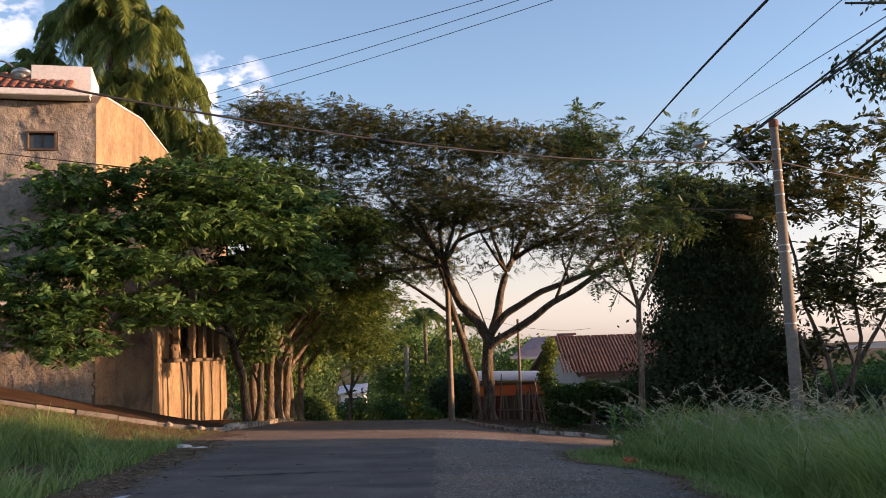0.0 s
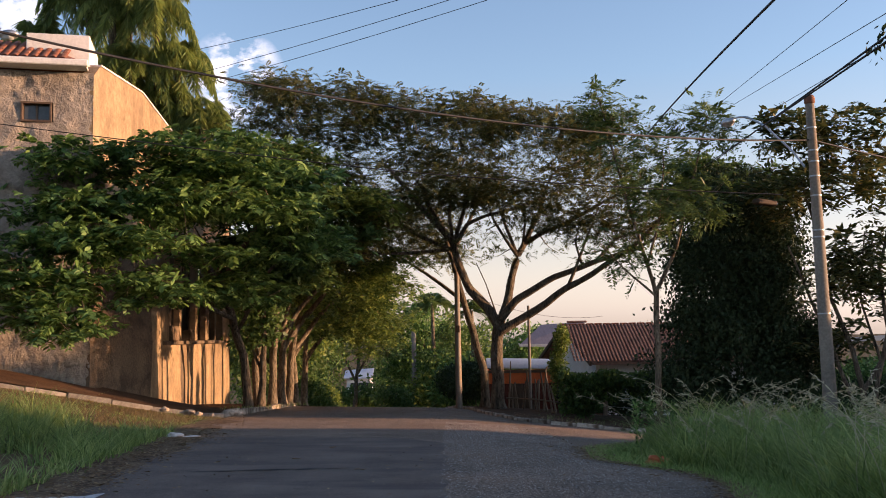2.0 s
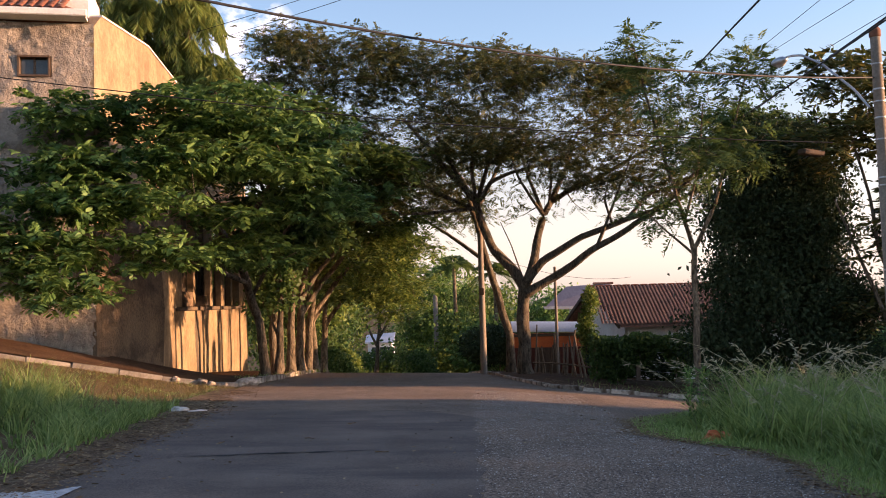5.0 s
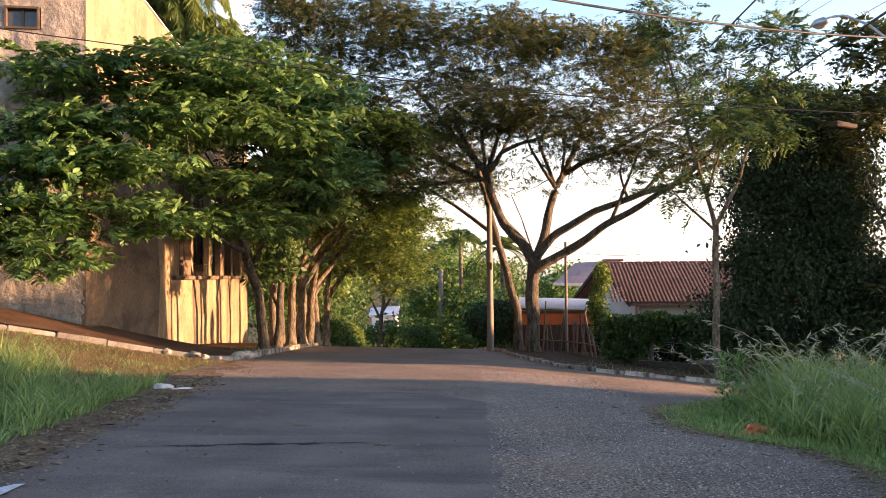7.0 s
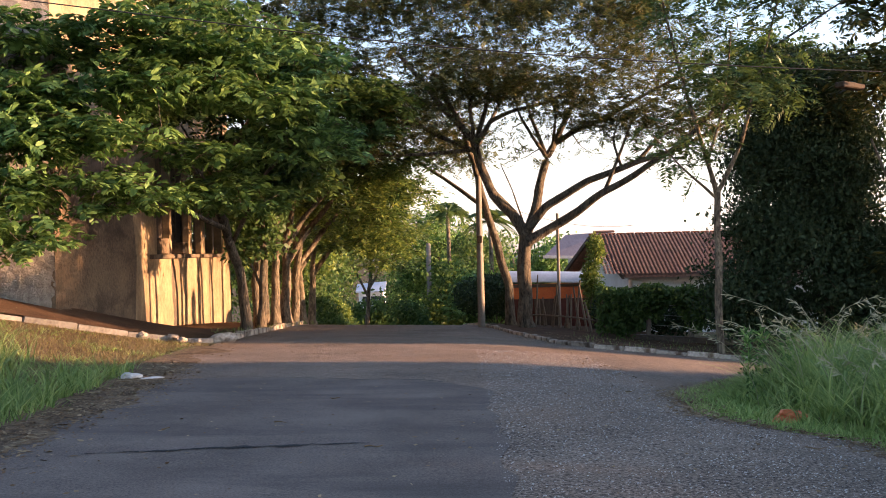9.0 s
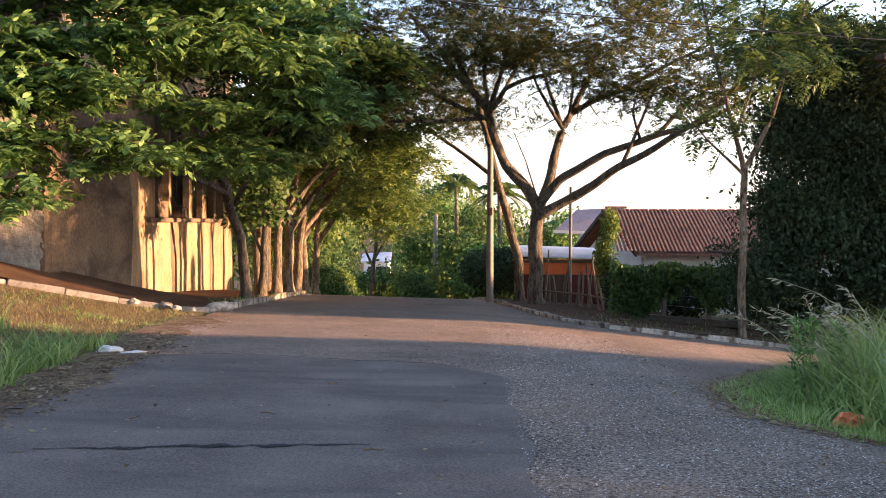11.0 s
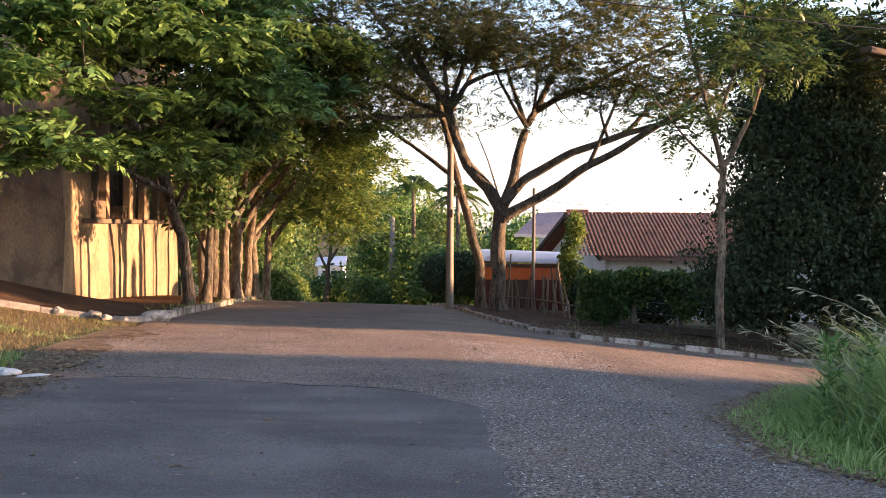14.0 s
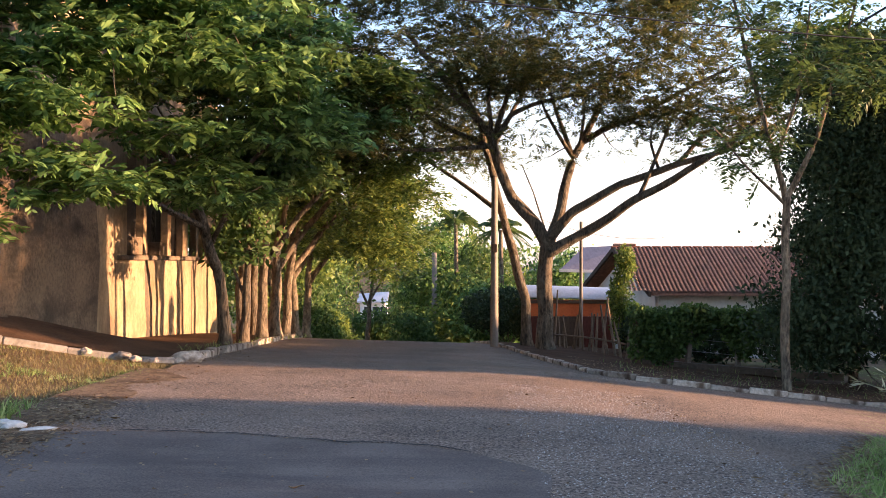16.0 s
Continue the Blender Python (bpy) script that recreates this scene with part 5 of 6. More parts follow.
# ---- house, shed, hedge and fence on the right ----
def tiled_plane(origin, along, down, n_along, n_down, pitch, length, material, parent, name="roof_tiles"):
    """Rows of barrel tiles: along the eave, down the slope."""
    al, dn = Vector(along).normalized(), Vector(down).normalized()
    up = al.cross(dn)
    if up.z < 0:
        up = -up
    al, dn, up, o = np.array(al), np.array(dn), np.array(up), np.array(origin, float)
    out = []
    arc = np.linspace(0, np.pi, 5)
    i = np.arange(4)
    rng = np.random.default_rng(7)
    for a in range(n_along):
        for d in range(n_down):
            j = rng.normal(0, 0.008)
            base = o + al * ((a + 0.5) * pitch + j) + dn * (d * length)
            top = base[None] + al * (pitch * 0.36 * np.cos(arc))[:, None] + up * (0.02 + pitch * 0.30 * np.sin(arc))[:, None]
            low = base[None] + dn * (length * 1.12) + al * (pitch * 0.45 * np.cos(arc))[:, None] + up * (0.05 + pitch * 0.36 * np.sin(arc))[:, None]
            out.append((np.concatenate([top, low]), np.stack([i, i + 1, i + 6, i + 5], -1)))
    v, f = merge(out)
    ob = link_mesh(name, v, f, material, parent, "weathered red-brown barrel tiles")
    ob["kind"] = "stuff"
    return ob


house = thing("house", "low house with weathered tile roof and pale walls behind a hedge", "house")
RA, RB = np.array((6.35, 56.0, 2.15)), np.array((17.2, 55.4, 2.15))
EA, EB = np.array((7.25, 51.8, 0.18)), np.array((17.6, 51.2, 0.18))
BA, BB = np.array((5.3, 60.2, 0.1)), np.array((17.0, 59.6, 0.1))


def thick(quad, h):
    bm = bmesh.new()
    a = [bm.verts.new(p) for p in quad]
    b = [bm.verts.new(np.array(p) - (0, 0, h)) for p in quad]
    bm.faces.new(a)
    bm.faces.new(b[::-1])
    for k in range(len(a)):
        bm.faces.new((a[k], b[k], b[(k + 1) % len(a)], a[(k + 1) % len(a)]))
    return bm


part("roof", thick([EA, EB, RB, RA], 0.12), M_TILE_OLD, house, "front slope of the tile roof")
part("roof", thick([RA, RB, BB, BA], 0.12), M_TILE_OLD, house, "rear slope of the tile roof")
dn = EA - RA
sl = float(np.linalg.norm(EA + (RB - RA) / np.linalg.norm(RB - RA) * -0.9 - RA))
tiled_plane(RA + (-0.1, 0, 0.0), RB - RA, np.array((0.06, -4.2, -1.97)), 58, 14, 0.187, sl / 14, M_TILE_OLD, house)
bm = bmesh.new()
for k in range(24):
    p = RA + (RB - RA) * (k / 23)
    add_box(bm, (-0.22, -0.10, -0.02), (0.22, 0.10, 0.10), 0.04, Matrix.Translation(p))
part("ridge_tiles", bm, M_TILE, house)
part("fascia", thick([RA + (-0.16, 0, 0.05), RA + (-0.05, 0, 0.05), EA + (-0.05, -0.1, 0.03), EA + (-0.16, -0.1, 0.03)], 0.2), M_DARKWOOD, house, "dark timber verge board")
part("fascia", thick([RA + (-0.16, 0, 0.05), RA + (-0.05, 0, 0.05), BA + (-0.05, 0.1, 0.03), BA + (-0.16, 0.1, 0.03)], 0.2), M_DARKWOOD, house)
part("wall", box((7.7, 52.4, -3.6), (17.2, 52.6, 0.15)), M_WHITE, house, "pale front wall under the eave")
bm = bmesh.new()
slab(bm, [(52.6, -3.6), (59.6, -3.6), (59.6, 0.1), (56.0, 1.75), (52.6, 0.15)], 0, 0.2)
g = part("gable", bm, M_WHITE, house, "pale gable wall under dark verge boards")
gd = Vector((-0.236, 0.972, 0))
g.matrix_local = Matrix(((gd.x, gd.y, 0, 7.55 - gd.x * 52.6), (gd.y, -gd.x, 0, 52.6 - gd.y * 52.6), (0, 0, 1, 0), (0, 0, 0, 1)))
bm = bmesh.new()
for k in range(6):
    add_box(bm, (53.4, 0.20, -0.62 + k * 0.11), (54.7, 0.26, -0.55 + k * 0.11))
lou = part("louvre", bm, M_DARKWOOD, house)
lou.matrix_local = g.matrix_local.copy()
back = thing("house", "house with a grey sheet roof behind", "house")
part("roof", thick([(4.2, 60.4, 1.12), (8.6, 60.4, 1.0), (8.7, 65.2, 2.46), (5.9, 65.0, 2.32)], 0.1), M_GREYROOF, back, "grey-violet sheet roof")
part("roof", thick([(8.7, 65.2, 2.46), (5.9, 65.0, 2.32), (5.4, 69, 1.0), (9.4, 69, 1.0)], 0.1), M_GREYROOF, back)
part("ridge", box((7.6, 64.98, 2.40), (8.9, 65.22, 2.54), 0.04), M_TILE_OLD, back, "red ridge tiles")
part("fascia", thick([(4.14, 60.36, 1.14), (8.6, 60.36, 1.02), (8.6, 60.42, 1.02), (4.14, 60.42, 1.14)], 0.16), M_WHITE, back, "white eaves board")
part("wall", box((6.4, 62.8, -4.5), (9.0, 68.5, 0.95)), M_WHITE, back)

shed = thing("kiosk", "orange kiosk with a curved zinc roof behind the fence", "kiosk", at=at_land(3.4, 50.5, 0))
so = np.array(at_land(3.4, 50.5, 0))
arc = np.linspace(0.18, np.pi - 0.18, 12)
pr = np.stack([np.zeros(12), 1.25 * np.cos(arc), 0.55 * np.sin(arc)], -1)
L0, L1 = np.array((1.75, 51.0, -0.02)) - so, np.array((5.4, 50.6, -0.12)) - so
vv = np.concatenate([pr + L0, pr + L1, pr * 0.96 + L0 - (0, 0, 0.03), pr * 0.96 + L1 - (0, 0, 0.03)])
i = np.arange(11)
ff = np.concatenate([np.stack([i, i + 1, i + 13, i + 12], -1), np.stack([i + 24, i + 25, i + 37, i + 36], -1)])
link_mesh("roof", vv, ff, M_SHEET, shed, "curved pale zinc roof", True)
z0 = float(so[2])
part("wall", box((-1.6, -0.75, -0.72 - z0), (1.95, -0.65, -0.05 - z0), 0.01), M_ORANGE, shed, "orange painted upper front")
part("wall", box((-1.6, -0.75, 0.0), (1.95, -0.66, -0.725 - z0), 0.01), M_DARKRED, shed, "dark red boarded lower front")
part("wall", box((-1.6, -0.63, 0.0), (-1.5, 1.5, -0.05 - z0), 0.01), M_ORANGE, shed)
part("fascia", box((-1.65, -0.84, -0.20 - z0), (2.0, -0.76, -0.06 - z0), 0.01), M_FRAME, shed, "dark fascia board")
part("door", box((-0.6, -0.80, 0.0), (0.6, -0.755, 1.35), 0.01), M_DARKWOOD, shed, "dark opening")

# clipped hedge on wire with posts
hedge_root = thing("hedge", "creeper hedge over a wire fence, dense above and open below", "hedge", at=at_land(6.6, 38.5))
rng = np.random.default_rng(77)
hx = rng.uniform(4.1, 10.2, 21000)
tz = 0.16 + 0.34 * np.array([noise.noise((x * 1.1, 2, 2)) + 0.5 * noise.noise((x * 4.1, 2, 2)) for x in hx])
bz = -0.85 + 0.85 * np.array([noise.noise((x * 1.3, 5, 2)) for x in hx]) - 0.5 * (hx < 5.6)
hz = bz + (tz - bz) * rng.uniform(0, 1, len(hx)) ** 0.8
hp = np.stack([hx, 38.5 + rng.normal(0, 0.20, len(hx)) + 0.25 * np.array([noise.noise((x * 1.6, z * 1.6, 2)) for x, z in zip(hx, hz)]), hz], -1)
ho = np.array(hedge_root.location)
v, f = simple_leaves(hp, rng, 0.13, 0.7, 0.4)
link_mesh("foliage", v - ho, f, M_LEAF_HEDGE, hedge_root)
for k, x in enumerate((4.3, 5.75, 7.2, 8.7, 10.0)):
    b = at_land(x, 38.55, -0.1)
    part("post", box((-0.07, -0.07, 0), (0.07, 0.07, 1.7), 0.012, Matrix.Translation(b - ho) @ pose(0, 0, 0, 0, (-2, 3, 1, -1, 2)[k], 10)), M_CONCRETE, hedge_root)
for z in (0.25, 0.6, 0.95, 1.3):
    p = np.stack([np.linspace(4.2, 10.2, 10), np.full(10, 38.53), np.array([float(land(x, 38.5)) + z for x in np.linspace(4.2, 10.2, 10)])], -1)
    v, f = tube(p - ho, np.full(10, 0.006), 4)
    link_mesh("wire", v, f, M_GALV, hedge_root)
part("plinth", thick([at_land(4.1, 38.35, 0.22) - ho, at_land(10.2, 38.35, 0.22) - ho, at_land(10.2, 38.6, 0.22) - ho, at_land(4.1, 38.6, 0.22) - ho], 0.4), M_DARKWALL, hedge_root, "low concrete plinth")

fence = thing("paling_fence", "leaning fence of uneven grey wooden poles", "fence", at=at_land(3.2, 44))
fo = np.array(fence.location)
rf = random.Random(5)
for k in range(15):
    s = k / 14
    x, y = 2.55 + 1.7 * s, 46.5 - 6.5 * s
    b = at_land(x + rf.uniform(-0.08, 0.08), y, 0.0)
    h = rf.uniform(1.2, 1.9) + (0.5 if k % 5 == 0 else 0)
    top = b + (rf.uniform(-0.28, 0.28), rf.uniform(-0.12, 0.12), h)
    v, f = tube(np.array([b - (0, 0, 0.1), (b + top) / 2 + (rf.uniform(-0.03, 0.03), 0, 0), top]) - fo, [0.05, 0.045, 0.03], 6)
    link_mesh("paling", v, f, M_WOOD, fence)
p = np.stack([np.linspace(2.55, 4.25, 8), np.linspace(46.5, 40, 8), np.array([float(land(2.55 + 1.7 * s, 46.5 - 6.5 * s)) + 0.55 for s in np.linspace(0, 1, 8)])], -1)
v, f = tube(p - fo + (-0.05, 0, 0), np.full(8, 0.035), 6)
link_mesh("rail", v, f, M_WOOD, fence)


def shrub(name, label, lobes, n, size, material, seed, base, wide=0.5, hang=0.2, group=""):
    """A bush: short stems and a mass of small leaves in uneven lobes."""
    rng = np.random.default_rng(seed)
    b = np.array(base, float)
    root = thing(name, label, "bush", group, base)
    pts = crown_points(n, rng, lobes, -0.25, 0.9, 0.6)
    v, f = simple_leaves(pts, rng, size, wide, hang)
    link_mesh("crown", v - b, f, material, root)
    st = []
    for k in range(9):
        e = pts[rng.integers(len(pts))]
        s = b + (rng.uniform(-0.15, 0.15), rng.uniform(-0.15, 0.15), 0)
        st.append(tube(bend(s, e, 5, random.Random(k + seed), 0.08), np.linspace(0.03, 0.008, 5), 5))
    v, f = merge(st)
    link_mesh("stems", v - b, f, M_BARK, root, "", True)
    return root


b = at_land(4.7, 43.5)
shrub("bush", "tall leafy climber on a post behind the fence", [((4.75, 43.5, 1.35), (0.36, 0.4, 0.75), 1.3), ((4.6, 43.5, 0.3), (0.45, 0.5, 0.8), 2), ((4.9, 43.6, -0.7), (0.6, 0.5, 0.8), 2)], 4200, 0.14, M_LEAF_WOOD, 3, b)
b = at_land(-1.2, 62)
shrub("bush", "dark rounded shrub at the roadside", [((1.2, 58, -0.9), (2.2, 1.8, 1.2), 2), ((3.0, 57, -1.4), (1.5, 1.5, 1.0), 1)], 9000, 0.2, M_LEAF_DARK, 5, at_land(1.4, 58))
shrub("bush", "dark shrub beside the thin trunks", [((2.2, 52, -1.0), (1.3, 1.0, 0.9), 2)], 5000, 0.16, M_LEAF_DARK, 6, at_land(2.2, 52))
shrub("bush", "bright green bushes in the field beyond", [((17.5, 40, -0.4), (2.6, 2.0, 0.9), 2), ((21, 41, -0.6), (2.4, 2, 0.8), 1.6)], 14000, 0.15, M_LEAF_BRIGHT, 9, at_land(18, 40))
shrub("bush", "dark undergrowth beneath the creeper-clad tree", [((9.2, 36.6, -0.6), (1.6, 1.0, 0.9), 2), ((11.8, 35.2, -0.6), (2.0, 1.0, 1.1), 2), ((14.5, 34.8, -0.9), (1.8, 1.0, 0.9), 1.6)], 14000, 0.15, M_LEAF_DARK, 11, at_land(10.5, 36))

for k, (x, y, zc, r) in enumerate([(-8.2, 63, -2.4, 1.3), (-3.9, 68, -2.9, 1.4), (-3.6, 80, -4.4, 2.2), (-8.6, 60, -1.9, 1.4), (-1.0, 84, -4.2, 2.4)]):
    shrub("bush", "sunlit green bush where the street dips away", [((x, y, zc), (r, r * 0.8, 1.4), 2), ((x + r * 0.5, y + 0.4, zc - 1.0), (r, r * 0.8, 1.2), 1.5)], 5200, 0.22, (M_LEAF_WOOD, M_LEAF_HEDGE)[k % 2], 300 + k, at_land(x, y), group="bushes beyond the crest")
for k, (x, y, zc, r) in enumerate([(5.6, 42.5, -0.9, 1.2), (7.6, 43.0, -1.0, 1.5), (9.8, 42.0, -1.0, 1.5), (6.6, 48.0, -1.3, 1.4)]):
    shrub("bush", "dark garden shrub behind the hedge", [((x, y, zc), (r, 0.9, 0.9), 2)], 3600, 0.16, M_LEAF_DARK, 320 + k, at_land(x, y), group="garden shrubs")
for k, (x, y) in enumerate([(21.5, 50.5), (26.0, 57.0), (23.0, 65.0), (31.0, 66.0), (29, 76), (36, 78)]):
    b = at_land(x, y)
    shrub("field_bush", "rough green bushes in the field below", [((x, y, b[2] + 1.4), (3.2, 2.0, 1.5), 2), ((x + 2, y, b[2] + 2.0), (2.4, 2.0, 1.6), 1.2)], 2200, 0.42, (M_LEAF_WOOD, M_LEAF_HEDGE)[k % 2], 380 + k, b, group="field bushes")
# unseen overgrown row added on the sunset side to shade street and walls
for k, (x, y) in enumerate([(26.5, 16.6), (27, 13), (26.6, 9.2), (27, 5.4), (26.8, 1.5), (27, -2.5), (26.5, 29.4), (27.3, 31.8), (26.5, 34.8), (27.2, 38.2), (26.5, 41.7), (27, 45.2), (26.5, 49.2), (27, 53.0)]):
    b = at_land(x, y)
    # heights and the gap in the row shape the sunlit band
    k_ = 0.88 if y > 36 else 1.45 if 28 < y < 33 else 1.0
    shrub("shade_shrub", "tall unseen shrub added to shade the street", [((x, y, b[2] + 1.6 * k_), (2.2, 2.1, 1.8 * k_), 2), ((x + 0.4, y, b[2] + 4.0 * k_), (2.0, 2.2, 1.7 * k_), 2)], 4200, 0.42, M_LEAF_DARK, 340 + k, b, group="overgrown row")
# two unseen shrubs added to shade the road before the side street
for k, (x, y, r) in enumerate([(10.6, 19.9, 1.2), (12.8, 20.2, 1.5)]):
    b = at_land(x, y)
    shrub("shade_shrub", "dark unseen shrub added to shade the side street mouth", [((x, y, b[2] + 1.0), (r, r, 1.1), 2), ((x, y, b[2] + 2.4), (r * 0.9, r * 0.9, 0.9), 1.4)], 4200, 0.2, M_LEAF_DARK, 360 + k, b, group="side street shrubs")
# woodland down the street
rw = random.Random(99)
WOODS = [(-1.0, 73, 5.6, 1.9), (1.0, 69, 4.6, 1.9), (-10.5, 60, 8.5, 3.6), (-10.8, 66, 9.5, 3.6), (-11.5, 72, 11.5, 4.0), (-12.5, 78, 13, 4.6), (-14.5, 84, 14.5, 4.4), (-15, 66, 12, 4.4), (-14.5, 54, 11, 4.0), (-3.4, 88, 13.5, 3.2), (-3.0, 100, 14, 3.6), (-2.2, 86, 12.0, 2.6), (-0.2, 92, 13.0, 2.8), (1.2, 80, 9.6, 3.2), (4.6, 74, 8.2, 3.2), (2.6, 96, 12.0, 3.4), (7.5, 88, 10.5, 3.6), (-19, 92, 15, 4.8), (-2.6, 108, 13.5, 3.6), (-18.5, 112, 14, 4.8), (11, 100, 12, 4.2)]
for k, (x, y, h, r) in enumerate(WOODS):
    b = at_land(x, y)
    lx = rw.uniform(-0.5, 0.5)
    limbs = [([b, b + (lx, 0, h * 0.45), b + (lx * 1.6, 0.2, h * 0.8)], 0.2, 0.07), ([b + (lx * 0.5, 0, h * 0.25), b + (r * 0.5, 0, h * 0.6)], 0.1, 0.04), ([b + (lx * 0.5, 0, h * 0.3), b + (-r * 0.5, 0.2, h * 0.6)], 0.1, 0.04)]
    lobes = [(tuple(b + (lx, 0, h * 0.78)), (r * 0.75, r * 0.75, h * 0.22), 2), (tuple(b + (r * 0.5, 0, h * 0.55)), (r * 0.5, r * 0.6, h * 0.2), 1.2), (tuple(b + (-r * 0.5, 0, h * 0.55)), (r * 0.5, r * 0.6, h * 0.2), 1.2), (tuple(b + (0, 0, h * 0.3)), (r * 0.6, r * 0.6, h * 0.2), 0.8)]
    grow("woodland_tree", "leafy tree further down the street", b, limbs, lobes, 150, ("simple", 0.34, 0.5, 0.4), (M_LEAF_WOOD, M_LEAF_BRIGHT, M_LEAF_WOOD, M_LEAF_HEDGE, M_LEAF_BRIGHT)[k % 5], M_BARK, 200 + k, gap=-0.05, freq=0.4, per=36, spread=0.58, group="woodland down the street")


b = at_land(-8.4, 86)
limbs = [([b, b + (0.2, 0, 5.0), b + (0.6, 0, 9.0)], 0.24, 0.09), ([b + (0.2, 0, 5.5), b + (2.2, 0, 9.0)], 0.12, 0.05), ([b + (0.2, 0, 5.0), b + (-1.8, 0.2, 9.0)], 0.12, 0.05)]
lobes = [((-7.9, 86, 3.8), (3.2, 2.6, 2.2), 2), ((-5.9, 86, 2.2), (2.0, 2.0, 1.6), 1.2), ((-10.2, 86, 2.0), (2.0, 2.0, 1.8), 1.2)]
grow("woodland_tree", "sunlit round-crowned tree where the street dips away", b, limbs, lobes, 170, ("simple", 0.36, 0.5, 0.4), M_LEAF_BRIGHT, M_BARK, 231, gap=-0.1, freq=0.5, per=36, spread=0.55, group="woodland down the street")
for k, (x, y, h, r) in enumerate([(-22, 170, 15, 5.5), (-12, 176, 14, 5.5), (-3, 168, 15, 5.0), (-17.5, 128, 8.5, 2.8), (-7.6, 126, 9.0, 2.6), (-12.4, 120, 5.4, 2.6), (-10.6, 104, 4.6, 2.2), (-8.5, 94, 5.6, 2.6)]):
    b = at_land(x, y)
    limbs = [([b, b + (0.3, 0, h * 0.45), b + (0.2, 0.2, h * 0.8)], 0.22, 0.07)]
    lobes = [(tuple(b + (0.2, 0, h * 0.72)), (r * 0.8, r * 0.8, h * 0.26), 2), (tuple(b + (r * 0.3, 0, h * 0.36)), (r * 0.8, r * 0.6, h * 0.28), 1.6)]
    grow("woodland_tree", "leafy tree far down the hill", b, limbs, lobes, 90, ("simple", 0.5, 0.5, 0.4), (M_LEAF_WOOD, M_LEAF_HEDGE)[k % 2], M_BARK, 240 + k, gap=-0.15, freq=0.4, per=34, spread=0.75, group="woodland down the street")


def palm(x, y, crown_z, seed, r=2.6):
    rng = np.random.default_rng(seed)
    b = at_land(x, y)
    root = thing("palm", "tall palm with arching fronds", "palm tree", "palms", b)
    h = crown_z - b[2]
    v, f = tube(np.array([[0, 0, 0], [0.1, 0, h * 0.5], [0, 0, h]]), [0.22, 0.16, 0.13], 9)
    link_mesh("trunk", v, f, M_BARK_PALE, root, "", True)
    q = []
    for k in range(17):
        a = k * 2.4 + rng.uniform(-0.2, 0.2)
        el = rng.uniform(-0.1, 1.35)
        s = np.linspace(0.05, 1, 40)
        d = np.array([np.cos(a) * np.cos(el), np.sin(a) * np.cos(el), np.sin(el)])
        p = d[None] * (s * r)[:, None]
        p[:, 2] += -1.1 * s ** 2.2 * r * 0.55 + h
        t = unit(np.gradient(p, axis=0))
        sd = unit(np.cross(t, np.array([0, 0, 1.0])))
        for sg in (-1, 1):
            al = unit(t * 0.5 + sd * sg - np.array([0, 0, 0.55]))
            q.append(leaf_quads(p, al, unit(np.cross(al, sd)), 0.70 * np.sin(s * 2.6 + 0.3) + 0.1, np.full(40, 0.055)))
    v, f = merge(q)
    link_mesh("crown", v, f, M_LEAF_TOP, root)


palm(-1.4, 78, 4.3, 1, 2.1)
palm(1.6, 74, 3.6, 2, 2.2)
palm(7.8, 74, 1.6, 3, 2.2)

# far houses through the gap in the trees
for k, (x, y, w, d, z0, z1, mat) in enumerate([(1.8, 142, 6.0, 6, -14, 2.0, M_WHITE), (-14.0, 150, 3.6, 5, -15, -4.2, M_WHITE)]):
    r = thing("far_house", "pale house far down the hill", "house", "far houses")
    part("wall", box((x - w / 2, y, z0), (x + w / 2, y + d, z1)), mat, r)
    part("roof", thick([(x - w / 2 - 0.4, y - 0.5, z1), (x + w / 2 + 0.4, y - 0.5, z1), (x + w / 2 + 0.4, y + d / 2, z1 + 1.3), (x - w / 2 - 0.4, y + d / 2, z1 + 1.0)], 0.2), M_SHEET, r)
    for j in range(3):
        w_ = part("window", box((x - w / 2 + 0.6 + j * w / 3, y - 0.06, z1 - 1.9), (x - w / 2 + 1.5 + j * w / 3, y + 0.02, z1 - 0.8)), M_GLASS, r)
        part("window_frame", box((x - w / 2 + 0.5 + j * w / 3, y - 0.1, z1 - 2.0), (x - w / 2 + 1.6 + j * w / 3, y - 0.02, z1 - 1.9)), M_WHITE, w_)

# wooded ridge on the horizon, its haze put into the grey-blue colour
hx = np.linspace(-2200, 2200, 180)
top = np.array([-16 + 20 * abs(noise.noise((x * 0.0011, 3, 3))) + 5 * noise.noise((x * 0.008, 1, 1)) for x in hx])
vv = np.concatenate([np.stack([hx, 2300 + hx * 0, top], -1), np.stack([hx, 1700 + hx * 0, np.full(180, -20.0)], -1)])
i = np.arange(179)
tagged(link_mesh("backdrop_hills", vv, np.stack([i + 180, i + 181, i + 1, i], -1), surface("hazed_wood", (0.10, 0.13, 0.13), (0.17, 0.20, 0.20), 1.0, 0.02, 0.004, 0), smooth=True), "hazy wooded hills on the horizon", "hills", kind="structure")


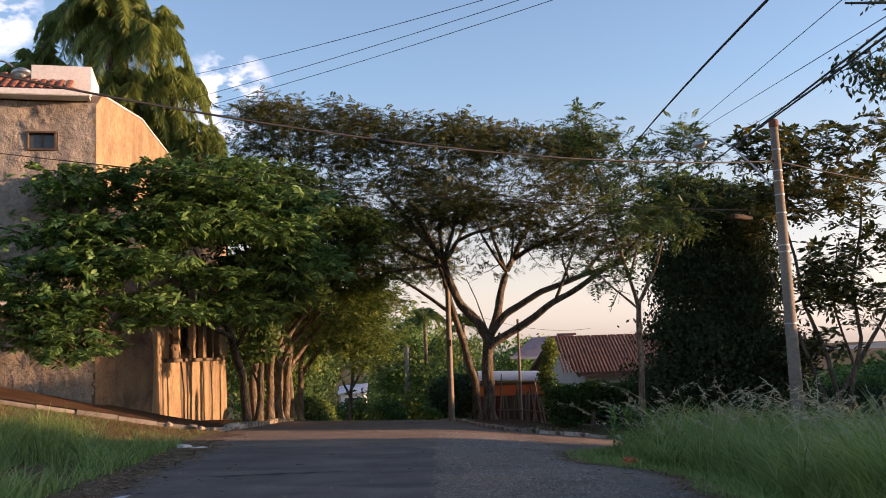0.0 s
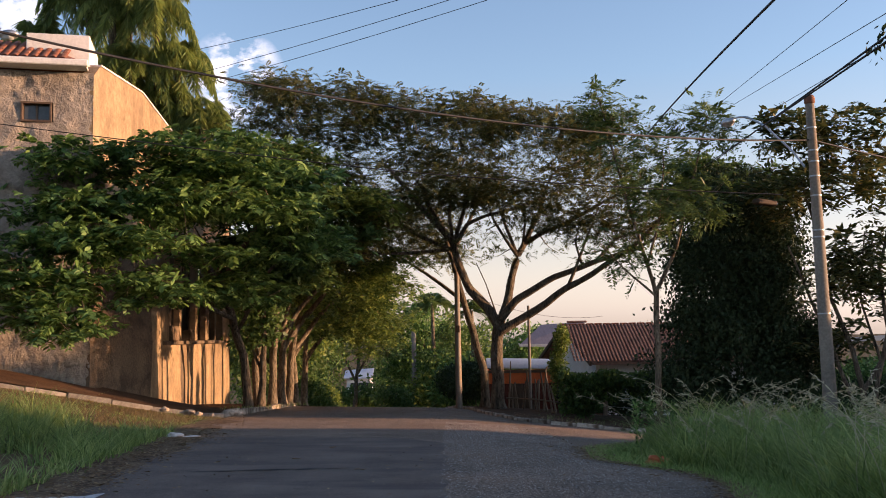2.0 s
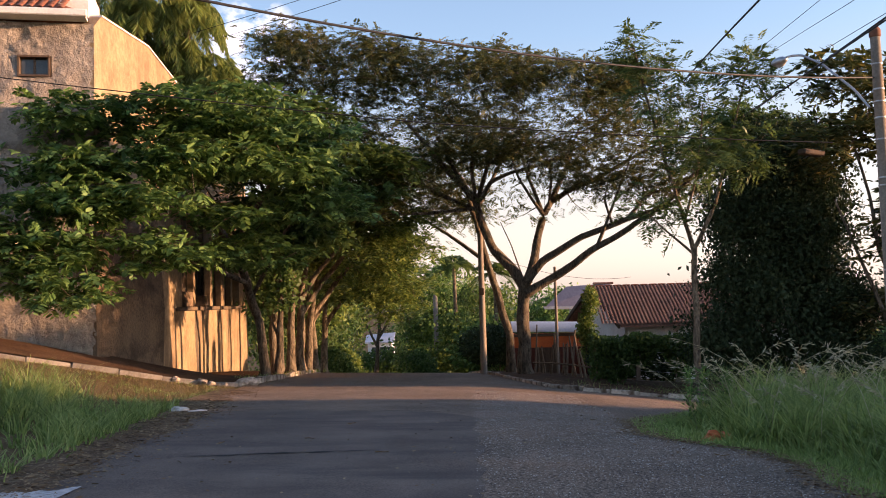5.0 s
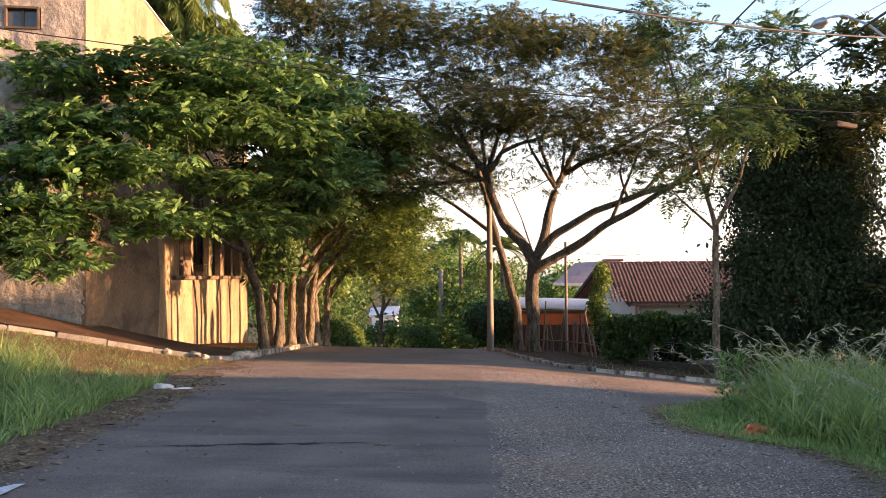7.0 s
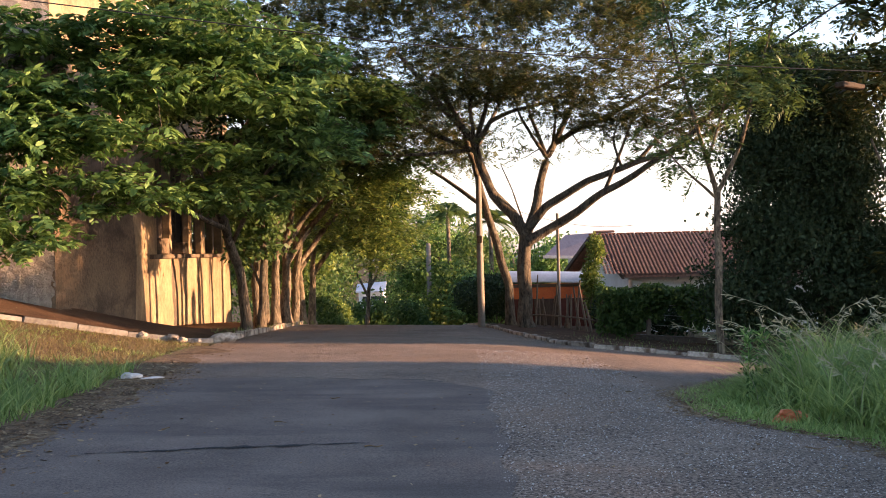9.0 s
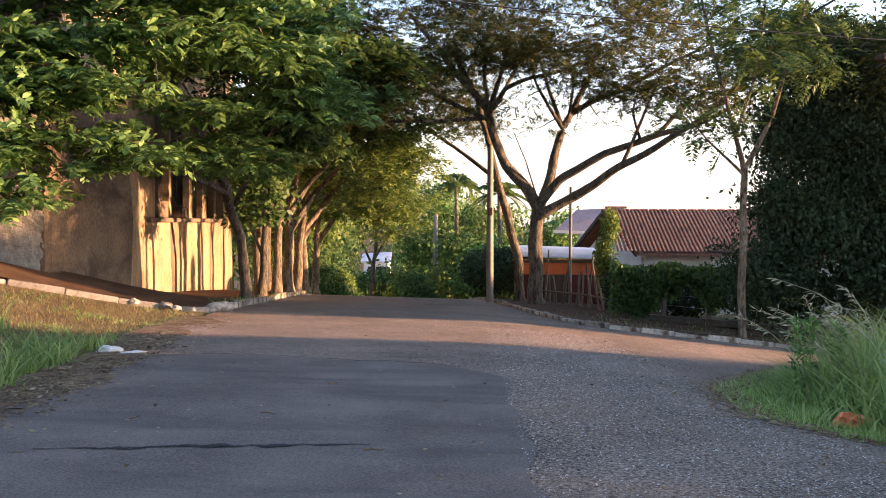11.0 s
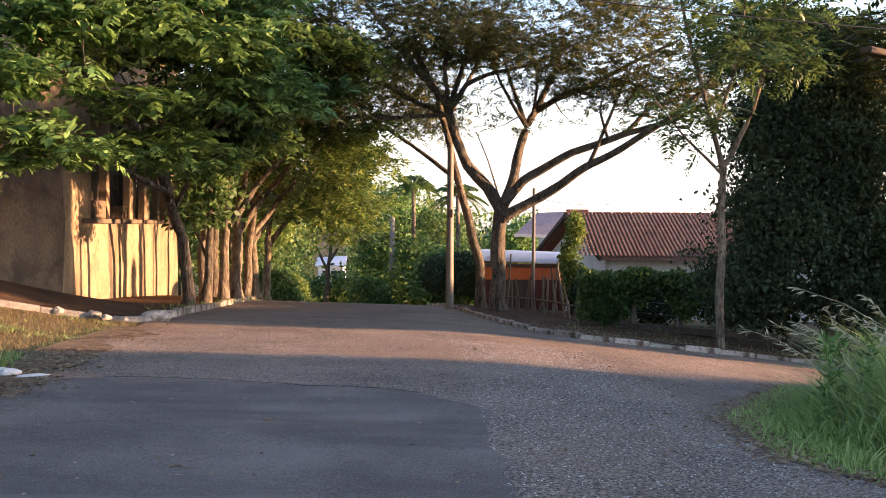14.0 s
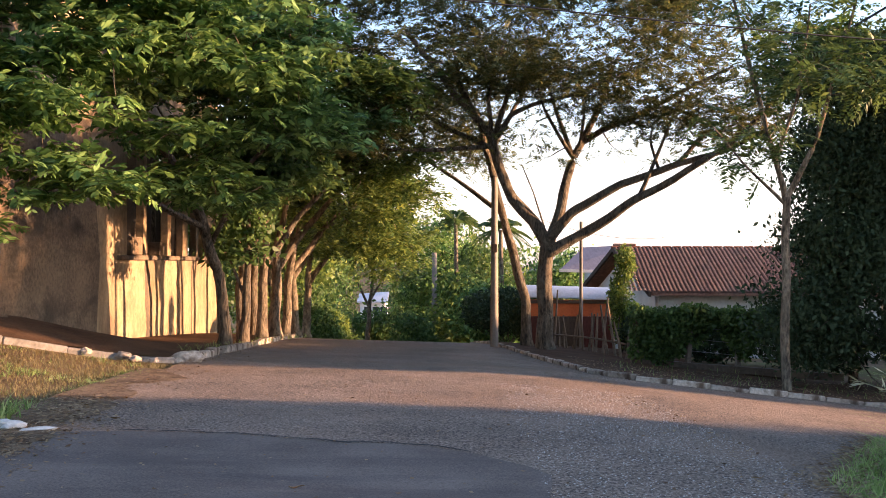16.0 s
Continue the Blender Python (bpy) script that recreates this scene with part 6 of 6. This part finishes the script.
# ---- grass and litter ----
def blades(pts, rng, height, width, lean=0.35, segs=3, turn=None):
    """Bent grass blades, each a tapering ribbon."""
    n = len(pts)
    a = rng.uniform(0, 2 * np.pi, n) if turn is None else turn
    dirn = np.stack([np.cos(a), np.sin(a), np.zeros(n)], -1)
    sd = np.stack([-np.sin(a), np.cos(a), np.zeros(n)], -1)
    h = height * rng.uniform(0.55, 1.2, n)
    ln = lean * rng.uniform(0.3, 1.6, n) * h
    s = np.linspace(0, 1, segs + 1)
    mid = pts[:, None, :] + dirn[:, None, :] * (ln[:, None] * s ** 2)[..., None]
    mid[..., 2] += h[:, None] * (s - 0.18 * lean * s ** 3)
    w = (width * rng.uniform(0.7, 1.3, n))[:, None] * (1 - s * 0.92)[None, :] / 2
    v = np.stack([mid - sd[:, None, :] * w[..., None], mid + sd[:, None, :] * w[..., None]], 2).reshape(n, -1, 3)
    k = 2 * (segs + 1)
    base = (np.arange(n) * k)[:, None]
    q = np.array([[2 * j, 2 * j + 1, 2 * j + 3, 2 * j + 2] for j in range(segs)])
    return v.reshape(-1, 3), (base[:, :, None] + q[None]).reshape(-1, 4)


def on_land(x, y, up=-0.05):
    return np.stack([x, y, land(x, y) + up], -1)


rng = np.random.default_rng(5)


def verge_right_x(y):
    return np.interp(y, [8, 10, 12, 13.5, 14.9, 15.3, 16, 17.8, 19.2, 22.2], [3.1, 3.1, 3.1, 3.4, 3.3, 2.7, 2.15, 2.25, 2.95, 4.5])


def right_grass(n, y0, y1, wide, lo=0.0):
    y = rng.uniform(y0, y1, n)
    return verge_right_x(y) + lo + (wide - lo) * rng.uniform(0, 1, n) ** 0.9, y


def tufts(cx_, cy_, hgt, per, width, lean, segs=4, up=-0.05, spread=0.10):
    """Tufts of blades that splay out from their middle, each tuft with its own height."""
    n = len(cx_)
    h = np.repeat(hgt, per)
    ang = rng.uniform(0, 2 * np.pi, n * per)
    off = np.abs(rng.normal(0, spread, n * per))
    x = np.repeat(cx_, per) + np.cos(ang) * off
    y = np.repeat(cy_, per) + np.sin(ang) * off
    return blades(on_land(x, y, up), rng, h, width, lean, segs, ang + rng.normal(0, 0.7, n * per))


x, y = right_grass(2300, 7.0, 22.6, 8.5, 0.28)
keep = y < np.interp(x, [2, 4.5, 7, 12], [18.9, 21.9, 23.0, 23.4])
x, y = x[keep], y[keep]
tn = np.array([noise.noise((a * 0.6, b * 0.6, 2)) for a, b in zip(x, y)])
hgt = (0.14 + 0.80 * ease(0.3, 1.7, x - verge_right_x(y))) * (1 + 0.5 * tn) * rng.uniform(0.7, 1.25, len(x))
v, f = tufts(x, y, hgt, 17, 0.030, 1.05, 3)
tagged(link_mesh("tall_grass", v, f, M_GRASS), "tall green verge grass in arching tufts", "grass", kind="stuff")
x, y = right_grass(12000, 9.0, 22.0, 1.1, -0.12)
v, f = blades(on_land(x, y), rng, np.full(len(x), 0.14), 0.014, 0.8, 2)
tagged(link_mesh("short_grass", v, f, M_GRASS_SHORT), "short bright grass at the asphalt edge", "grass", kind="stuff")
# seeding stalks
n = 240
x, y = right_grass(n, 10.0, 22.4, 6.0, 0.7)
base = on_land(x, y)
st, sd_ = [], []
for p in base:
    a = rng.uniform(0, 2 * np.pi)
    h = rng.uniform(0.9, 1.9)
    ln = h * rng.uniform(0.3, 0.95)
    s = np.linspace(0, 1, 7)
    c = p[None] + np.stack([np.cos(a) * ln * s ** 2, np.sin(a) * ln * s ** 2, h * (s - 0.22 * s ** 3)], -1)
    st.append(tube(c, np.linspace(0.006, 0.003, 7), 3))
    m = 26
    si = rng.uniform(0.68, 1.0, m)
    q = np.stack([np.interp(si, s, c[:, k]) for k in range(3)], -1)
    al = unit(unit(c[-1] - c[-2])[None] + rng.normal(0, 0.45, (m, 3)) + np.array([0, 0, -0.3]))
    sd_.append(leaf_quads(q, al, unit(np.cross(al, rng.normal(0, 1, (m, 3)))), rng.uniform(0.06, 0.13, m), np.full(m, 0.016)))
v, f = merge(st + sd_)
tagged(link_mesh("seed_stalks", v, f, M_SEED), "pale feathery grass seed heads above the verge", "grass", kind="stuff")


for k, (x, y) in enumerate([(3.35, 18.2), (3.75, 18.4), (3.0, 17.6)]):
    b = at_land(x, y)
    root = thing("weed", "upright yellow-green weed in the verge grass", "weed", "verge weeds", b)
    m = 120
    zz = rng.uniform(0.1, 0.85, m)
    p = np.stack([rng.normal(0, 0.03, m), rng.normal(0, 0.03, m), zz], -1)
    al = unit(np.stack([rng.normal(0, 1, m), rng.normal(0, 1, m), np.full(m, 0.7)], -1))
    v, f = leaf_quads(p, al, unit(np.cross(al, rng.normal(0, 1, (m, 3)))), rng.uniform(0.06, 0.15, m), np.full(m, 0.03))
    link_mesh("leaves", v, f, M_LEAF_BRIGHT, root)
    v, f = tube(np.array([[0, 0, 0], [0.01, 0, 0.45], [0.02, 0.01, 0.9]]), [0.008, 0.006, 0.003], 5)
    link_mesh("stem", v, f, M_GRASS, root)


def verge_left_x(y):
    return np.interp(y, LE_Y, LE_X)


def left_ok(x, y):
    return y < np.interp(x, [-14.5, -10.8, -8.95, -6.9, -6.2], [23.0, 25.4, 27.2, 28.5, 28.5])


y = rng.uniform(8.0, 21.5, 1500)
x = verge_left_x(y) - 0.25 - 8.5 * rng.uniform(0, 1, len(y)) ** 1.1
tn = np.array([noise.noise((a * 0.55, b * 0.55, 8)) for a, b in zip(x, y)])
keep = (tn > -0.30) & left_ok(x, y) & (y < 20.4 + tn * 2)
x, y, tn = x[keep], y[keep], tn[keep]
hh = (0.26 + 0.24 * ease(0.0, 1.5, verge_left_x(y) - x)) * (1 + 0.6 * tn) * rng.uniform(0.7, 1.3, len(x))
v, f = tufts(x, y, hh, 16, 0.025, 0.9, 3)
tagged(link_mesh("bank_grass", v, f, M_GRASS), "green grass in tufts on the bank", "grass", kind="stuff")
y = rng.uniform(17.0, 28.4, 30000)
x = verge_left_x(y) - 0.05 - 9.5 * rng.uniform(0, 1, len(y))
keep = left_ok(x, y)
x, y = x[keep], y[keep]
v, f = blades(on_land(x, y), rng, np.full(len(x), 0.10), 0.013, 1.0, 2)
tagged(link_mesh("dry_turf", v, f, M_DRY), "thin dry yellow turf on the sunlit bank", "grass", kind="stuff")
y = rng.uniform(19.5, 28.0, 900)
x = verge_left_x(y) - 0.2 - 9.0 * rng.uniform(0, 1, len(y))
tn = np.array([noise.noise((a * 0.8, b * 0.8, 4)) for a, b in zip(x, y)])
keep = left_ok(x, y) & (tn > 0.0)
x, y, tn = x[keep], y[keep], tn[keep]
v, f = tufts(x, y, 0.07 + 0.16 * tn, 14, 0.013, 1.1, 2)
tagged(link_mesh("bank_weeds", v, f, M_GRASS), "low green weeds dotted over the dry bank", "grass", kind="stuff")
# weeds along the pavement, the hedge and the wall foot
x = np.concatenate([rng.uniform(3, 12, 420), rng.uniform(-7.4, -6.7, 260)])
y = np.concatenate([rng.uniform(31.3, 38.4, 420), rng.uniform(31, 48, 260)])
v, f = blades(on_land(x, y, 0.08), rng, np.full(len(x), 0.16), 0.014, 0.8, 2)
tagged(link_mesh("pavement_weeds", v, f, M_GRASS), "scattered weeds on the bare pavement", "weeds", kind="stuff")


def flakes(n, x, y, up, size, name, label, material, wide=0.6):
    p = on_land(x, y, up)
    a = rng.uniform(0, 2 * np.pi, n)
    al = unit(np.stack([np.cos(a), np.sin(a), rng.normal(0, 0.12, n)], -1))
    sd = unit(np.cross(al, np.array([0, 0, 1.0]) + rng.normal(0, 0.25, (n, 3))))
    ln = size * rng.uniform(0.4, 1.4, n)
    v, f = leaf_quads(p, al, sd, ln, ln * wide, 0.1)
    tagged(link_mesh(name, v, f, material), label, "litter", kind="stuff")


n = 5200
y = rng.uniform(9, 40, n)
e = rng.random(n)
le, re = np.interp(y, LE_Y, LE_X), np.interp(y, RE_Y, RE_X)
x = np.where(e < 0.4, le + np.abs(rng.normal(0, 0.45, n)), np.where(e < 0.65, re - np.abs(rng.normal(0, 0.5, n)), le + (re - le) * rng.random(n)))
flakes(n, x, y, 0.014, 0.04, "fallen_leaves", "dry leaves and twigs blown along the street", M_LITTER)
n = 22000
y = rng.uniform(8.5, 26, n)
x = rng.uniform(-0.2, 3.4, n)
k = x < np.interp(y, RE_Y, RE_X)
x, y = x[k], y[k]
flakes(len(x), x, y, 0.009, 0.016, "loose_grit", "pale loose grit on the worn asphalt", M_STONE, 0.8)
n = 11000
y = rng.uniform(8.5, 22, n)
sd2 = rng.random(n) < 0.5
x = np.where(sd2, verge_right_x(y) + rng.normal(-0.05, 0.16, n), np.interp(y, LE_Y, LE_X) + rng.normal(0.12, 0.28, n))
flakes(n, x, y, 0.015, 0.07, "grass_clippings", "brown clippings and dead leaves along the verge", M_LITTER, 0.35)
n = 2600
x = rng.uniform(2.2, 12, n)
y = np.interp(x, KERB_RX, KERB_RY) + rng.uniform(0.2, 6.5, n)
flakes(n, x, y, 0.115, 0.06, "fallen_leaves", "dry leaves lying on the bare pavement", M_LITTER)


for k, (x, y, a) in enumerate([(-1.9, 16.6, 0.3), (-3.2, 14.6, 1.2), (-2.2, 14.9, -0.3), (-1.2, 13.6, 0.1), (1.6, 17.8, 0.6), (2.6, 14.2, -0.4)]):
    t_ = np.linspace(-0.5, 0.5, 7)
    ln = 0.11 + 0.012 * k
    p = np.stack([np.cos(a) * t_ * ln, np.sin(a) * t_ * ln + 0.03 * np.sin(t_ * 7 + k), 0.006 + 0.01 * np.abs(t_)], -1)
    v, f = tube(p, np.linspace(0.006, 0.003, 7), 5)
    tw = tagged(link_mesh("twig", v, f, M_LITTER, smooth=True), "dry pale twig lying on the asphalt", "twig", "twigs on the road")
    tw.location = (x, y, float(land(x, y)) + 0.008)


def chunk(name, label, category, c, size, material, seed, rot=0, crumple=0.0):
    bm = bmesh.new()
    bmesh.ops.create_icosphere(bm, subdivisions=3, radius=1.0)
    for vv_ in bm.verts:
        q = vv_.co * 1.3 + Vector((seed, seed * 2, 1))
        vv_.co *= 1 + (0.35 + 0.3 * crumple) * noise.noise(q) + (0.12 + 0.35 * crumple) * noise.noise(q * 3)
        vv_.co = Vector((vv_.co.x * size[0], vv_.co.y * size[1], max(vv_.co.z, -0.45) * size[2]))
    ob = part(name, bm, material)
    ob.location = (c[0], c[1], float(land(c[0], c[1])) + 0.35 * size[2])
    ob.rotation_euler = (0, 0, rot)
    return tagged(ob, label, category)


# strip of bare earth and leaf mould between the bank's grass and the asphalt
my = np.arange(8.0, 27.0, 0.2)
mw = np.array([0.42 + 0.5 * noise.noise((3, y * 0.7, 5)) + 0.22 * noise.noise((3, y * 3.1, 5)) for y in my]).clip(0.05, 1.0)
ml = np.interp(my, LE_Y, LE_X)
tagged(strip_sheet("ground_margin", np.stack([ml - 0.35, my], -1), np.stack([ml + mw, my], -1), 0.011, M_MOULD, 5), "brown earth and leaf mould along the asphalt edge", "ground", kind="structure")
chunk("rubble_slab", "flat pale broken concrete slab at the road edge", "rubble", (-5.05, 19.05), (0.15, 0.11, 0.06), M_STONE, 3, 0.3)
chunk("rubble_slab", "thin pale slab fragment lying on earth", "rubble", (-4.74, 18.95), (0.17, 0.06, 0.025), M_STONE, 5, 0.5)
chunk("rubble_slab", "large broken white kerb lump at the corner", "rubble", (-6.3, 29.3), (0.34, 0.2, 0.15), M_KERB, 7, 0.3)
for k, (x, y, s) in enumerate([(-7.3, 28.5, 0.16), (-7.0, 28.35, 0.12), (-7.9, 28.2, 0.13), (-6.7, 28.5, 0.10), (-6.5, 30.6, 0.15)]):
    chunk("stone", "small weathered stone along the broken kerb", "stone", (x, y), (s, s * 0.8, s * 0.6), M_KERB, 11 + k, k)
chunk("plastic_bag", "crumpled orange plastic bag in the verge grass", "litter", (3.0, 16.1), (0.19, 0.10, 0.075), M_BAG, 23, 0.4, 1.0)
